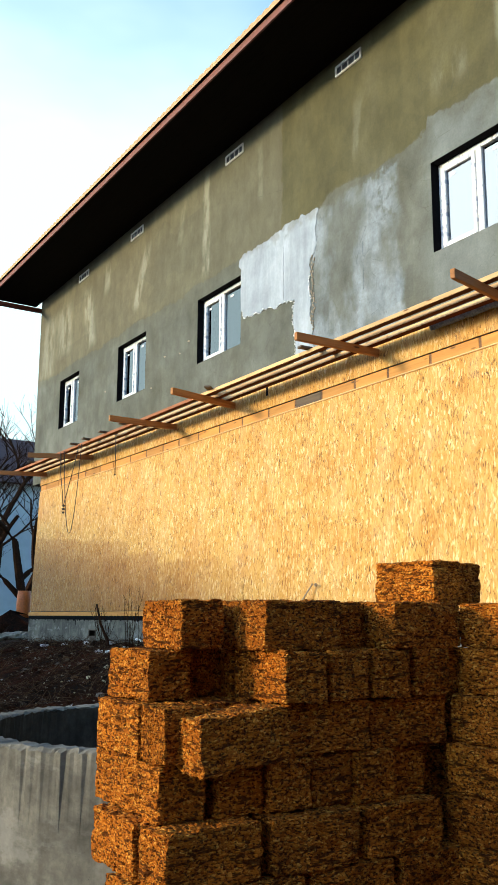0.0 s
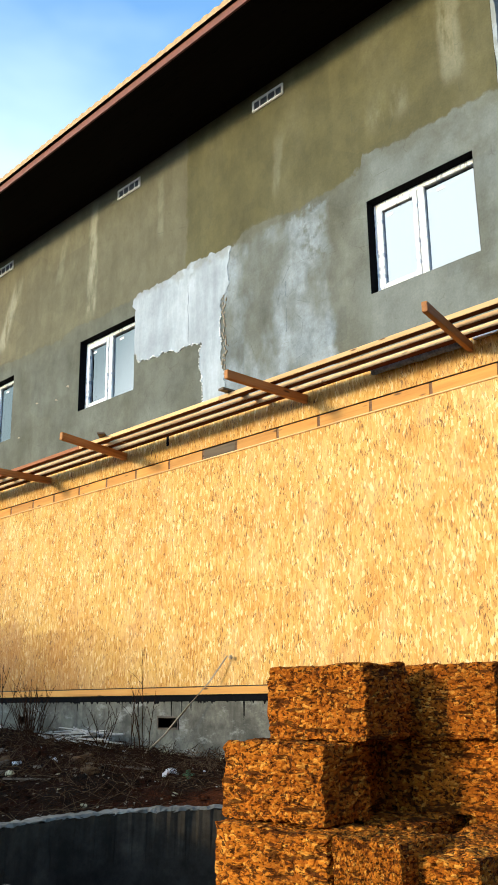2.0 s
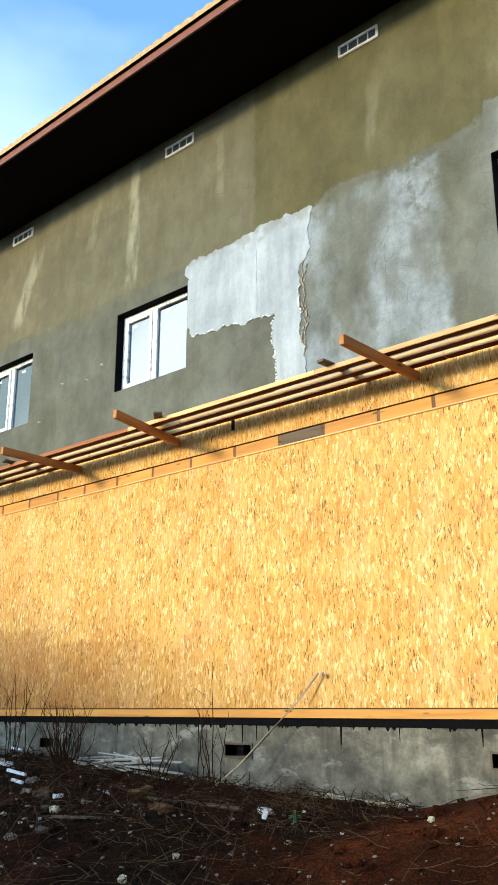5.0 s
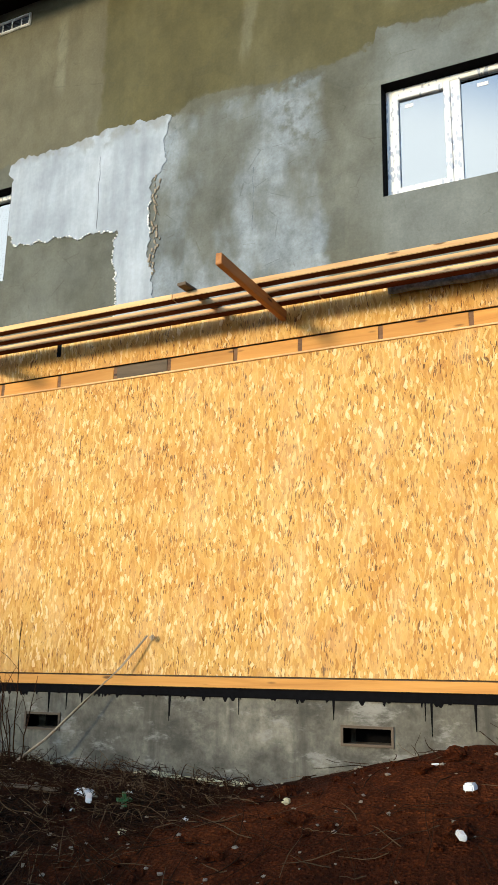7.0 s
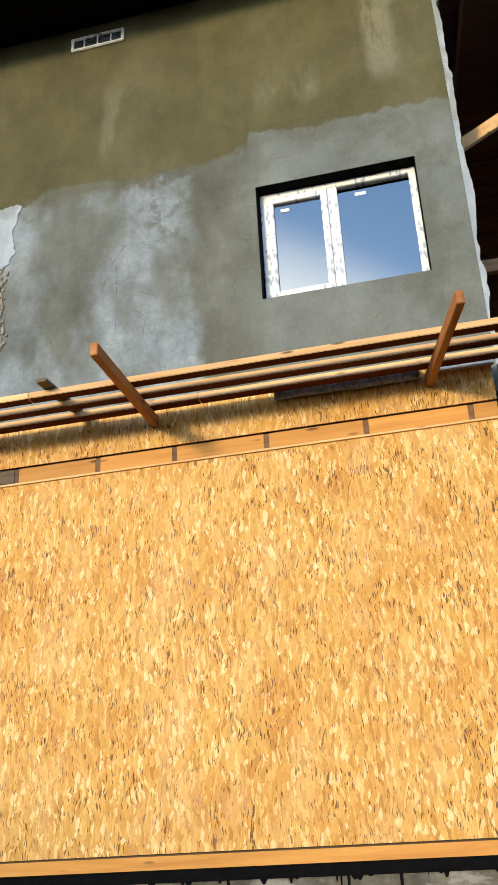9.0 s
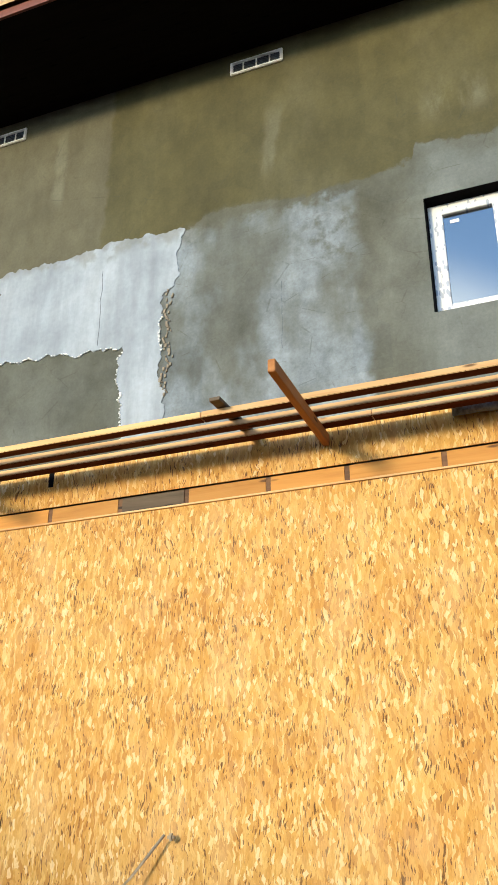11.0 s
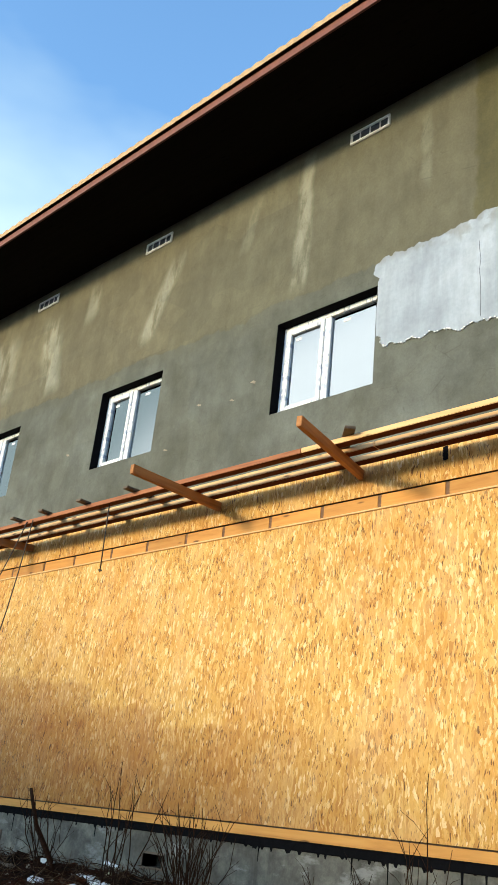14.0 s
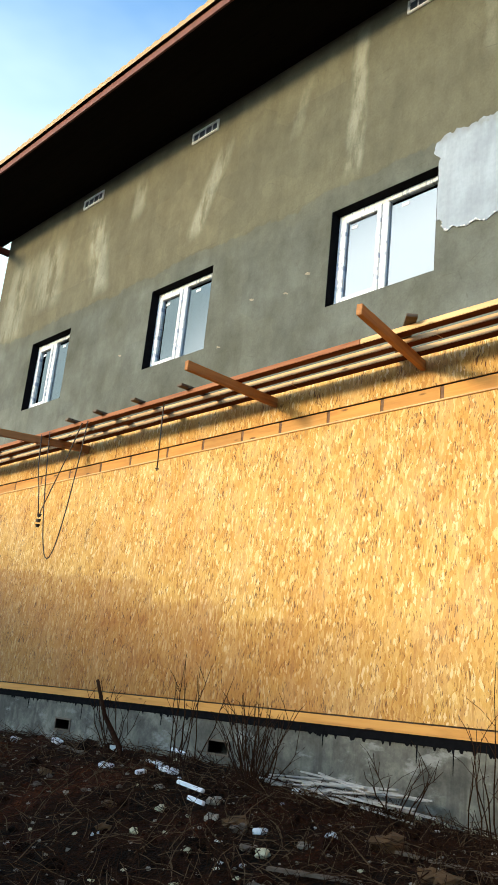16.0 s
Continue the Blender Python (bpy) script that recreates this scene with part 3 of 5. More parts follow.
def ground_mesh():
    xs = [-2500, -400, -80, -25, -10, -4] + list(np.arange(-2, 8.01, 0.11)) + [9, 11, 15, 25, 60, 300, 2500]
    ys = [-2500, -400, -80, -25, -8, -2] + list(np.arange(0.5, 20.5, 0.13)) + [22, 24, 28, 36, 50, 90, 400, 2500]
    v = [(x, y, ground_height(x, y)) for y in ys for x in xs]
    n = len(xs)
    f = [(j * n + i, j * n + i + 1, (j + 1) * n + i + 1, (j + 1) * n + i) for j in range(len(ys) - 1) for i in range(n - 1)]
    return mesh_of("ground", v, f, SOIL)


smooth(put("ground", ground_mesh(), label="dark reddish soil, littered and uneven, heaped against the foundation", category="ground", kind="structure"))

# ---- the house: upper storey ----
Y0, Y1 = 5.77, 22.0
WINDOWS = [(6.145, 7.59), (12.077, 13.547), (15.645, 16.99), (19.15, 20.37)]
WZ0, WZ1 = 6.05, 7.245
SOFFIT_Z = 9.76
wall = put("wall_west", holed_wall("wall_west", 7.40, 7.78, Y0, Y1, 4.87, SOFFIT_Z + 0.1, [(a, b, WZ0, WZ1) for a, b in WINDOWS], PLASTER),
           label="upper house wall in grey and olive patchy plaster", category="wall", kind="structure")
put("wall_north", boxes_mesh("wall_north", [(7.782, 20.0, 21.7, Y1, 4.87, 9.86), (7.45, 20.0, 20.75, 21.05, 1.0, 4.86)], PLASTER), label="plastered end wall of the house", category="wall", kind="structure")
put("wall_east", boxes_mesh("wall_east", [(19.65, 20.0, 5.9, 21.69, 1.0, 9.6)], INTERIOR), label="plain rear wall of the house", category="wall", kind="structure")
put("wall_south", boxes_mesh("wall_south", [(7.784, 11.0, 5.80, 6.05, 1.0, 9.8)], RAWBRICK), label="rough unplastered end wall", category="wall", kind="structure")
put("wall_inner", boxes_mesh("wall_inner", [(11.0, 11.25, 5.80, 21.69, 1.0, 9.8)], INTERIOR), label="plain inner wall behind the rooms", category="wall", kind="structure")
put("ceiling", boxes_mesh("ceiling", [(7.785, 10.99, 6.06, 21.69, 9.2, 9.35)], INTERIOR), label="plain grey ceiling of the upper rooms", category="ceiling", kind="structure")
put("floor_upper", boxes_mesh("floor_upper", [(7.785, 10.99, 6.06, 21.69, 5.0, 5.2)], INTERIOR), label="plain grey floor of the upper rooms", category="floor", kind="structure")


def patch_outline():
    """The pale patch of filler beside a window: a ragged sheet, with a strip reaching down."""
    corners = [(12.10, 7.50), (11.94, 7.57), (11.27, 7.58), (10.65, 7.62), (9.97, 7.58), (9.96, 7.35), (10.01, 6.92), (10.17, 6.85), (10.14, 6.47), (10.10, 5.85),
               (10.05, 5.30), (10.52, 5.30), (10.58, 5.97), (10.55, 6.32), (11.36, 6.40), (11.97, 6.45), (12.07, 6.6), (12.072, 7.3)]
    out = []
    for k, (a, b) in enumerate(zip(corners, corners[1:] + corners[:1])):
        a, b = Vector(a), Vector(b)
        steps = max(2, int((b - a).length / 0.016))
        nrm = Vector((-(b - a).y, (b - a).x)).normalized()
        for s in range(steps):
            p = a.lerp(b, s / steps)
            wob = 0.06 * noise.noise(Vector((p.x * 3.0, p.y * 3.0, 7.7))) + 0.055 * noise.noise(Vector((p.x * 11, p.y * 11, 2.2))) + 0.02 * noise.noise(Vector((p.x * 40, p.y * 40, 2.2)))
            if k == len(corners) - 2:
                wob *= 0.15
            out.append(p + nrm * wob)
    return out


def patch_mesh():
    o = patch_outline()
    n = len(o)
    v = [(7.392, p.x, p.y) for p in o] + [(7.402, p.x, p.y) for p in o]
    f = [tuple(range(n))] + [(i, n + i, n + (i + 1) % n, (i + 1) % n) for i in range(n)]
    return mesh_of("plaster_patch", v, f, PATCH)


ridge, outline = [], patch_outline()
rr = random.Random(8)
for i, p in enumerate(outline):
    if (6.2 < p.y < 6.6 or abs(p.x - 10.55) < 0.12 and p.y < 6.4) and rr.random() < 0.6:
        s = rr.uniform(0.003, 0.011)
        ridge.append((box_data(7.380, 7.3915, p.x - s, p.x + s, p.y - s * 0.7, p.y + s * 0.7), BOXF))
put("filler_ridge", joined("filler_ridge", ridge, WHITE), wall, label="white squeezed-out filler beads", kind="stuff")
for y, z0, z1 in ((10.82, 6.42, 7.3), (8.93, 6.0, 6.7)):
    pts = [(7.3905 if y > 10 else 7.3995, y + 0.02 * noise.noise(Vector((y, (z0 + (z1 - z0) * k / 12) * 6, 0))), z0 + (z1 - z0) * k / 12) for k in range(13)]
    put("hair_crack", joined("hair_crack", [tube("c", pts, 0.0022, VENTDARK, 4)], VENTDARK), wall)
put("plaster_patch", patch_mesh(), wall, label="pale blue-grey filler patch with a ragged edge")
# crumbled rim down one side of the patch
rim = []
for i in range(60):
    z = 5.75 + 1.15 * i / 60
    y = 10.06 + 0.05 * noise.noise(Vector((z * 5, 0, 1))) + random.uniform(-0.04, 0.04)
    s = random.uniform(0.003, 0.012)
    rim.append((box_data(7.388 - 0.3 * s, 7.401, y - s, y + s, z - s * 1.5, z + s * 1.5), BOXF))
put("plaster_crumb", joined("plaster_crumb", rim, RUBBLE), wall, kind="stuff")
# the raw edge of the coat at the open end
edge = []
for i in range(150):
    z = 5.1 + 4.6 * i / 150
    wd = 0.015 + 0.10 * max(0.0, 0.35 + noise.noise(Vector((z * 1.7, 4, 0)))) + 0.025 * noise.noise(Vector((z * 9, 1, 0)))
    edge.append((box_data(7.405 + 0.02 * noise.noise(Vector((z * 4, 2, 2))), 7.60, Y0 - max(0.006, wd), Y0 - 0.001, z, z + 0.0306), BOXF))
put("raw_edge", joined("raw_edge", edge, PATCH), wall, label="raw mortar edge with torn film", kind="stuff")


chips = random.Random(14)
for y, z, s in ((13.86, 6.56, 0.05), (14.2, 6.41, 0.04), (14.8, 6.5, 0.045), (15.35, 6.0, 0.04), (17.6, 6.4, 0.05)):
    n, pts = 11, []
    for k in range(n):
        t = 2 * math.pi * k / n
        q = s * chips.uniform(0.4, 1.0)
        pts.append((y - 1.3 * q * math.cos(t), z + 0.5 * q * math.sin(t) - 0.4 * q * math.cos(t)))
    v = [(7.3965, a, b) for a, b in pts] + [(7.402, a, b) for a, b in pts]
    put("plaster_chip", mesh_of("plaster_chip", v, [tuple(range(n))] + [(i, n + i, n + (i + 1) % n, (i + 1) % n) for i in range(n)], RUBBLE), wall)


def build_window(name, ya, yb):
    """A recessed two-part white window: a casement on the far side, a fixed pane on the near one."""
    root = put(name, None, m=pose(7.52, ya, WZ0), label="white two-part window still under its protective film", category="window", kind="structure")
    w, h, fr, dp = yb - ya, WZ1 - WZ0, 0.062, 0.07

    def bar(nm, y0, y1, z0, z1, x0=0.0, x1=dp, mat=PVC, par=root):
        me = bevelled(nm, (x1 - x0, y1 - y0, z1 - z0), mat, 0.005)
        return put(nm, me, par, pose((x0 + x1) / 2, (y0 + y1) / 2, (z0 + z1) / 2))
    # black sheets on head and sides stand in for the recess's shade
    for nm, bx in (("reveal_head", (-0.117, 0.12, 0.0, w, h - 0.006, h - 0.001)), ("reveal_side", (-0.117, 0.12, 0.001, 0.006, 0, h - 0.007)), ("reveal_side", (-0.117, 0.12, w - 0.006, w - 0.001, 0, h - 0.007))):
        put(nm, boxes_mesh(nm, [bx], BITUMEN_AND_SHADE), root, label="black lining standing in for the reveal's shade")
    g = 0.012
    bar("frame_jamb", g, g + fr, g, h - g)
    bar("frame_jamb", w - g - fr, w - g, g, h - g)
    bar("frame_head", g + fr, w - g - fr, h - g - fr, h - g)
    bar("frame_sill", g + fr, w - g - fr, g, g + fr * 0.75)
    mid = w * 0.53
    bar("mullion", mid - 0.045, mid + 0.045, g + fr * 0.75, h - g - fr)
    put("pane", boxes_mesh("pane", [(0.034, 0.040, g + fr, mid - 0.045, g + fr * 0.75, h - g - fr)], GLASS), root)
    sash = put("sash", None, root, label="opening casement")
    c0, c1, d0, d1 = mid + 0.047, w - g - fr - 0.002, g + fr * 0.75 + 0.002, h - g - fr - 0.002
    bar("sash_stile", c0, c0 + 0.06, d0, d1, -0.014, 0.05, PVC, sash)
    bar("sash_stile", c1 - 0.06, c1, d0, d1, -0.014, 0.05, PVC, sash)
    bar("sash_rail", c0 + 0.06, c1 - 0.06, d0, d0 + 0.06, -0.014, 0.05, PVC, sash)
    bar("sash_rail", c0 + 0.06, c1 - 0.06, d1 - 0.06, d1, -0.014, 0.05, PVC, sash)
    put("pane", boxes_mesh("pane", [(0.020, 0.026, c0 + 0.06, c1 - 0.06, d0 + 0.06, d1 - 0.06)], GLASS), sash)
    put("sticker", boxes_mesh("sticker", [(0.017, 0.019, c1 - 0.20, c1 - 0.12, d1 - 0.15, d1 - 0.115)], WHITE), sash, label="small white label")
    put("sticker", boxes_mesh("sticker", [(0.031, 0.033, mid - 0.30, mid - 0.20, h - 0.19, h - 0.155)], WHITE), root, label="small white label")
    return root


for i, (a, b) in enumerate(WINDOWS):
    build_window("window_%d" % (i + 1), a, b)


def build_vent(y):
    root = put("wall_vent", None, m=pose(7.40, y, 9.53), label="white plastic air grille set under the eaves", category="vent", group="air grilles under the eaves")
    w, h = 0.59, 0.18
    put("backing", boxes_mesh("backing", [(-0.006, 0.01, -w + 0.03, -0.03 + 0.0, -h / 2 + 0.03, h / 2 - 0.03)], VENTDARK), root, pose(0, w, 0))
    me = bevelled("frame_long", (0.03, w, 0.034), WHITE, 0.008)
    for s in (-1, 1):
        put("frame_bar", me, root, pose(-0.01, w / 2, s * (h / 2 - 0.017)))
    me = bevelled("frame_short", (0.03, 0.034, h), WHITE, 0.008)
    for s in (0.017, w - 0.017):
        put("frame_bar", me, root, pose(-0.0105, s, 0))
    for k in (1, 2, 3):
        put("divider", boxes_mesh("divider", [(-0.016, -0.004, w * k / 4 - 0.008, w * k / 4 + 0.008, -h / 2 + 0.034, h / 2 - 0.034)], WHITE), root)
    for k in range(5):
        z = -h / 2 + 0.045 + k * 0.0225
        put("slat", boxes_mesh("slat", [(-0.013, -0.004, 0.034, w - 0.034, z - 0.003, z + 0.003)], VENTDARK), root)
    return root


for y in (8.87, 12.01, 15.90, 18.79):
    build_vent(y)

# ---- roof ----
EAVE_X, ROOF_Y0, ROOF_Y1 = 6.10, 0.6, 22.45
RIDGE_X, RIDGE_Z = 13.7, 13.2
roof = put("roof", None, label="tiled pitched roof with a dark boarded eave", category="roof", kind="structure")
put("soffit", boxes_mesh("soffit", [(EAVE_X + 0.03, 7.398, ROOF_Y0, ROOF_Y1, SOFFIT_Z, SOFFIT_Z + 0.03)], SOFFIT), roof, label="boarded underside of the eave, its shade put into the colour")
put("fascia", boxes_mesh("fascia", [(EAVE_X, EAVE_X + 0.028, ROOF_Y0, ROOF_Y1, SOFFIT_Z - 0.01, SOFFIT_Z + 0.096)], FASCIA), roof, label="red-brown fascia board")


def slab(name, a, b, y0, y1, t, mat):
    d = (Vector((b[0] - a[0], b[1] - a[1]))).normalized()
    n = Vector((-d.y, d.x)) * t
    if n.y < 0:
        n = -n
    p = [(a[0], a[1]), (b[0], b[1]), (b[0] + n.x, b[1] + n.y), (a[0] + n.x, a[1] + n.y)]
    v = [(x, y0, z) for x, z in p] + [(x, y1, z) for x, z in p]
    return mesh_of(name, v, [(0, 1, 2, 3), (7, 6, 5, 4), (0, 4, 5, 1), (1, 5, 6, 2), (2, 6, 7, 3), (3, 7, 4, 0)], mat)


put("sheathing", slab("sheathing", (EAVE_X + 0.03, SOFFIT_Z + 0.10), (RIDGE_X, RIDGE_Z), ROOF_Y0, ROOF_Y1, 0.03, SHEATH), roof)
put("sheathing", slab("sheathing", (2 * RIDGE_X - EAVE_X, SOFFIT_Z - 0.1), (RIDGE_X, RIDGE_Z), ROOF_Y0, ROOF_Y1, 0.03, SHEATH), roof)
put("far_slope", slab("far_slope", (2 * RIDGE_X - EAVE_X + 0.1, SOFFIT_Z - 0.06), (RIDGE_X, RIDGE_Z + 0.04), ROOF_Y0, ROOF_Y1, 0.03, TILE), roof)


def tile_mesh():
    """Pressed tile sheet: waves along the eave, steps up the slope."""
    ys = np.arange(ROOF_Y0, ROOF_Y1, 0.0183)
    d = Vector((RIDGE_X - EAVE_X, RIDGE_Z - (SOFFIT_Z + 0.13)))
    rows = [0.0, 0.001, 0.35, 0.351, 0.70, 0.701, 1.05, 1.051, 1.40, d.length]
    lift = [-0.035, 0.035, 0.0, 0.03, 0.0, 0.03, 0.0, 0.03, 0.0, 0.0]
    u = d.normalized()
    v, n = [], len(ys)
    for r, l in zip(rows, lift):
        for y in ys:
            wave = 0.5 + 0.5 * math.cos(2 * math.pi * y / 0.183)
            wave = 0.026 * wave ** 0.6 if l >= 0 else 0.0
            z = SOFFIT_Z + 0.145 + u.y * r + l + wave
            v.append((EAVE_X - 0.045 + u.x * r, y, z))
    f = [(j * n + i, (j + 1) * n + i, (j + 1) * n + i + 1, j * n + i + 1) for j in range(len(rows) - 1) for i in range(n - 1)]
    return mesh_of("tile_sheet", v, f, TILE)


put("tile_sheet", tile_mesh(), roof, label="sand-coloured pressed roof tiles")
# verge boards and the gutter bracket past the far corner
put("verge_board", slab("verge_board", (EAVE_X, SOFFIT_Z - 0.02), (RIDGE_X, RIDGE_Z - 0.1), ROOF_Y1, ROOF_Y1 + 0.03, 0.16, FASCIA), roof)
put("verge_beam", boxes_mesh("verge_beam", [(5.2, 7.45, 22.05, 22.15, 9.5, 9.6)], FASCIA), roof)

# rafters and ties of the open bay
for i, y in enumerate((5.2, 4.3, 3.4, 2.5, 1.6)):
    put("rafter", slab("rafter", (EAVE_X + 0.2, SOFFIT_Z + 0.02), (RIDGE_X, RIDGE_Z - 0.16), y, y + 0.05, 0.13, RAFTER), roof)
    put("rafter", slab("rafter", (2 * RIDGE_X - EAVE_X - 0.2, SOFFIT_Z - 0.2), (RIDGE_X, RIDGE_Z - 0.16), y, y + 0.05, 0.13, RAFTER), roof)
for i in range(16):
    t = 0.03 + i / 16.5
    x, z = (2 * RIDGE_X - EAVE_X) * (1 - t) + RIDGE_X * t, (SOFFIT_Z - 0.14) * (1 - t) + (RIDGE_Z - 0.04) * t
    put("batten", boxes_mesh("batten", [(x - 0.07, x + 0.07, ROOF_Y0, 5.7, z - 0.03, z - 0.004)], SHEATH), roof)


def beam(name, a, b, w, h, mat, parent=None, **tags):
    a, b = Vector(a), Vector(b)
    d = b - a
    me = bevelled(name, (d.length, w, h), mat, 0.004)
    m = Matrix.Translation((a + b) / 2) @ d.to_track_quat("X", "Z").to_matrix().to_4x4()
    return put(name, me, parent, m, **tags)


bay = put("open_bay_frame", None, label="open timber framing of the unfinished bay", category="timber frame", kind="structure")
beam("brace", (8.0, 5.75, 7.71), (8.0, 2.6, 9.40), 0.05, 0.13, BATTEN, bay)
beam("tie_beam", (8.0, 5.78, 6.36), (8.0, 0.8, 6.25), 0.06, 0.13, RAFTER, bay)
beam("brace", (8.0, 5.78, 5.10), (8.0, 2.4, 6.60), 0.05, 0.13, BATTEN, bay)
beam("tie_beam", (8.0, 5.78, 4.87), (8.0, 0.8, 4.85), 0.06, 0.09, OLDBOARD, bay)
beam("edge_beam", (8.05, 5.79, 4.64), (8.05, 0.8, 4.62), 0.10, 0.20, SHEATH, bay)
beam("post", (8.1, 0.9, 0.7), (8.1, 0.9, 9.8), 0.14, 0.14, RAFTER, bay)
beam("post", (19.8, 0.9, 0.7), (19.8, 0.9, 9.6), 0.14, 0.14, RAFTER, bay)
for i in range(7):
    y = 5.5 - 0.72 * i
    put("deck_joist", boxes_mesh("deck_joist", [(8.12, 13.5, y - 0.03, y + 0.03, 5.35, 5.5)], SHEATH), bay)
put("deck", boxes_mesh("deck", [(8.12, 13.5, 0.8, 5.78, 5.505, 5.54)], SHEATH), bay)

# ---- the boarded lower storey ----
OY0, OY1 = 5.80, 21.1
PL = 1.73


def leaning(name, xb, xt, thick, y0, y1, z0, z1, mat):
    v = [(xb, y0, z0), (xb + thick, y0, z0), (xb + thick, y1, z0), (xb, y1, z0), (xt, y0, z1), (xt + thick, y0, z1), (xt + thick, y1, z1), (xt, y1, z1)]
    return mesh_of(name, v, BOXF, mat)


lower = put("wall_lower", None, label="boarded lower wall of raw strand board", category="wall", kind="structure")
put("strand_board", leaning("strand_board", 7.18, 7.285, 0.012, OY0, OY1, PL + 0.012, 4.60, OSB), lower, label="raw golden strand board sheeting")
put("core", leaning("core", 7.21, 7.325, 0.06, OY0 + 0.01, OY1 - 0.01, PL, 4.60, OLDBOARD), lower)
put("upper_band", boxes_mesh("upper_band", [(7.285, 7.297, OY0 + 0.02, OY1, 4.755, 5.10)], OSB), lower, label="strip of strand board above the rail")
cuts = [6.02, 6.82, 7.614, 8.379, 9.04, 9.77, 10.40, 11.1, 11.85, 12.56, 13.27, 13.98, 14.6, 15.3, 16.0, 16.8, 17.5, 18.3, 19.1, 19.9, 20.7, OY1]
for a, b in zip([OY0] + cuts[:-1], cuts):
    dark = abs(b - 10.40) < 0.01
    put("rail_board", boxes_mesh("rail_board", [(7.306, 7.325, a + 0.022, b - 0.022, 4.602, 4.746)], OLDBOARD if dark else PLATE), lower)
    put("rail_block", boxes_mesh("rail_block", [(7.312, 7.326, b - 0.020, b + 0.020, 4.602, 4.746)], SHEATH), lower)
put("rail_ledge", boxes_mesh("rail_ledge", [(7.270, 7.306, OY0, OY1, 4.590, 4.606)], BATTEN), lower)
put("base_plate", boxes_mesh("base_plate", [(7.150, 7.30, OY0 - 0.005, OY1, 1.645, 1.728)], PLATE), lower, label="planed timber base plate")
put("upper_gap_hatch", boxes_mesh("upper_gap_hatch", [(7.279, 7.2845, 11.085, 11.135, 4.95, 5.085)], BITUMEN_AND_SHADE), lower, label="small black slot")

foundation = put("foundation", holed_wall("foundation", 7.17, 7.6, 5.74, 21.12, 0.3, 1.60, [(7.55, 7.94, 1.245, 1.365), (10.71, 11.08, 1.25, 1.37), (14.15, 14.45, 1.25, 1.37), (17.1, 17.42, 1.24, 1.36)], FOUND),
                 label="rough cast concrete foundation with bitumen drips", category="foundation", kind="structure")
for a, b in ((7.55, 7.94), (10.71, 11.08), (14.15, 14.45), (17.1, 17.42)):
    z0, z1 = (1.245, 1.365) if a < 8 else (1.24, 1.36) if a > 17 else (1.25, 1.37)
    put("vent_lining", boxes_mesh("vent_lining", [(7.155, 7.35, a - 0.02, a, z0 - 0.02, z1 + 0.02), (7.155, 7.35, b, b + 0.02, z0 - 0.02, z1 + 0.02),
                                               (7.156, 7.35, a, b, z0 - 0.018, z0 + 0.002), (7.156, 7.35, a, b, z1 - 0.002, z1 + 0.018)], OLDBOARD), foundation, label="wooden lining of an air opening")
    put("vent_back", boxes_mesh("vent_back", [(7.45, 7.46, a - 0.05, b + 0.05, z0 - 0.05, z1 + 0.05)], BITUMEN_AND_SHADE), foundation)
put("damp_course", boxes_mesh("damp_course", [(7.163, 7.50, 5.75, 21.11, 1.565, 1.644)], BITUMEN_AND_SHADE), foundation, label="black bitumen sheet")
drips = []
rd = random.Random(5)
for i in range(170):
    y = rd.uniform(5.8, 21.05)
    big = rd.random() < 0.11
    ln = rd.uniform(0.10, 0.26) if big else rd.uniform(0.006, 0.035)
    wd = rd.uniform(0.006, 0.014) if big else rd.uniform(0.004, 0.03)
    drips.append(([(7.1655, y - wd, 1.57), (7.172, y - wd, 1.57), (7.172, y + wd, 1.57), (7.1655, y + wd, 1.57),
                   (7.1675, y - wd * 0.3, 1.565 - ln), (7.172, y - wd * 0.3, 1.565 - ln), (7.172, y + wd * 0.3, 1.565 - ln), (7.1675, y + wd * 0.3, 1.565 - ln)],
                  [(3, 2, 1, 0), (4, 5, 6, 7), (4, 0, 1, 5), (5, 1, 2, 6), (6, 2, 3, 7), (7, 3, 0, 4)]))
put("bitumen_drip", joined("bitumen_drip", drips, BITUMEN_AND_SHADE), foundation, label="black tar drips", kind="stuff")

# ---- outriggers and battens ----
BR_Z0, BR_Z1 = 4.93, 5.03
BRACKETS = [(6.03, 6.30, 6.10), (8.53, 8.53, 5.98), (11.75, 12.06, 5.98), (14.03, 14.06, 5.97), (18.32, 17.83, 6.0), (21.1, 20.68, 6.0)]
for tip_y, base_y, tip_x in BRACKETS:
    beam("outrigger_beam", (tip_x, tip_y, 4.98), (7.282, base_y, 4.98), 0.055, 0.10, BRACKET, label="orange-brown timber beam jutting from the wall", category="beam", group="outriggers")
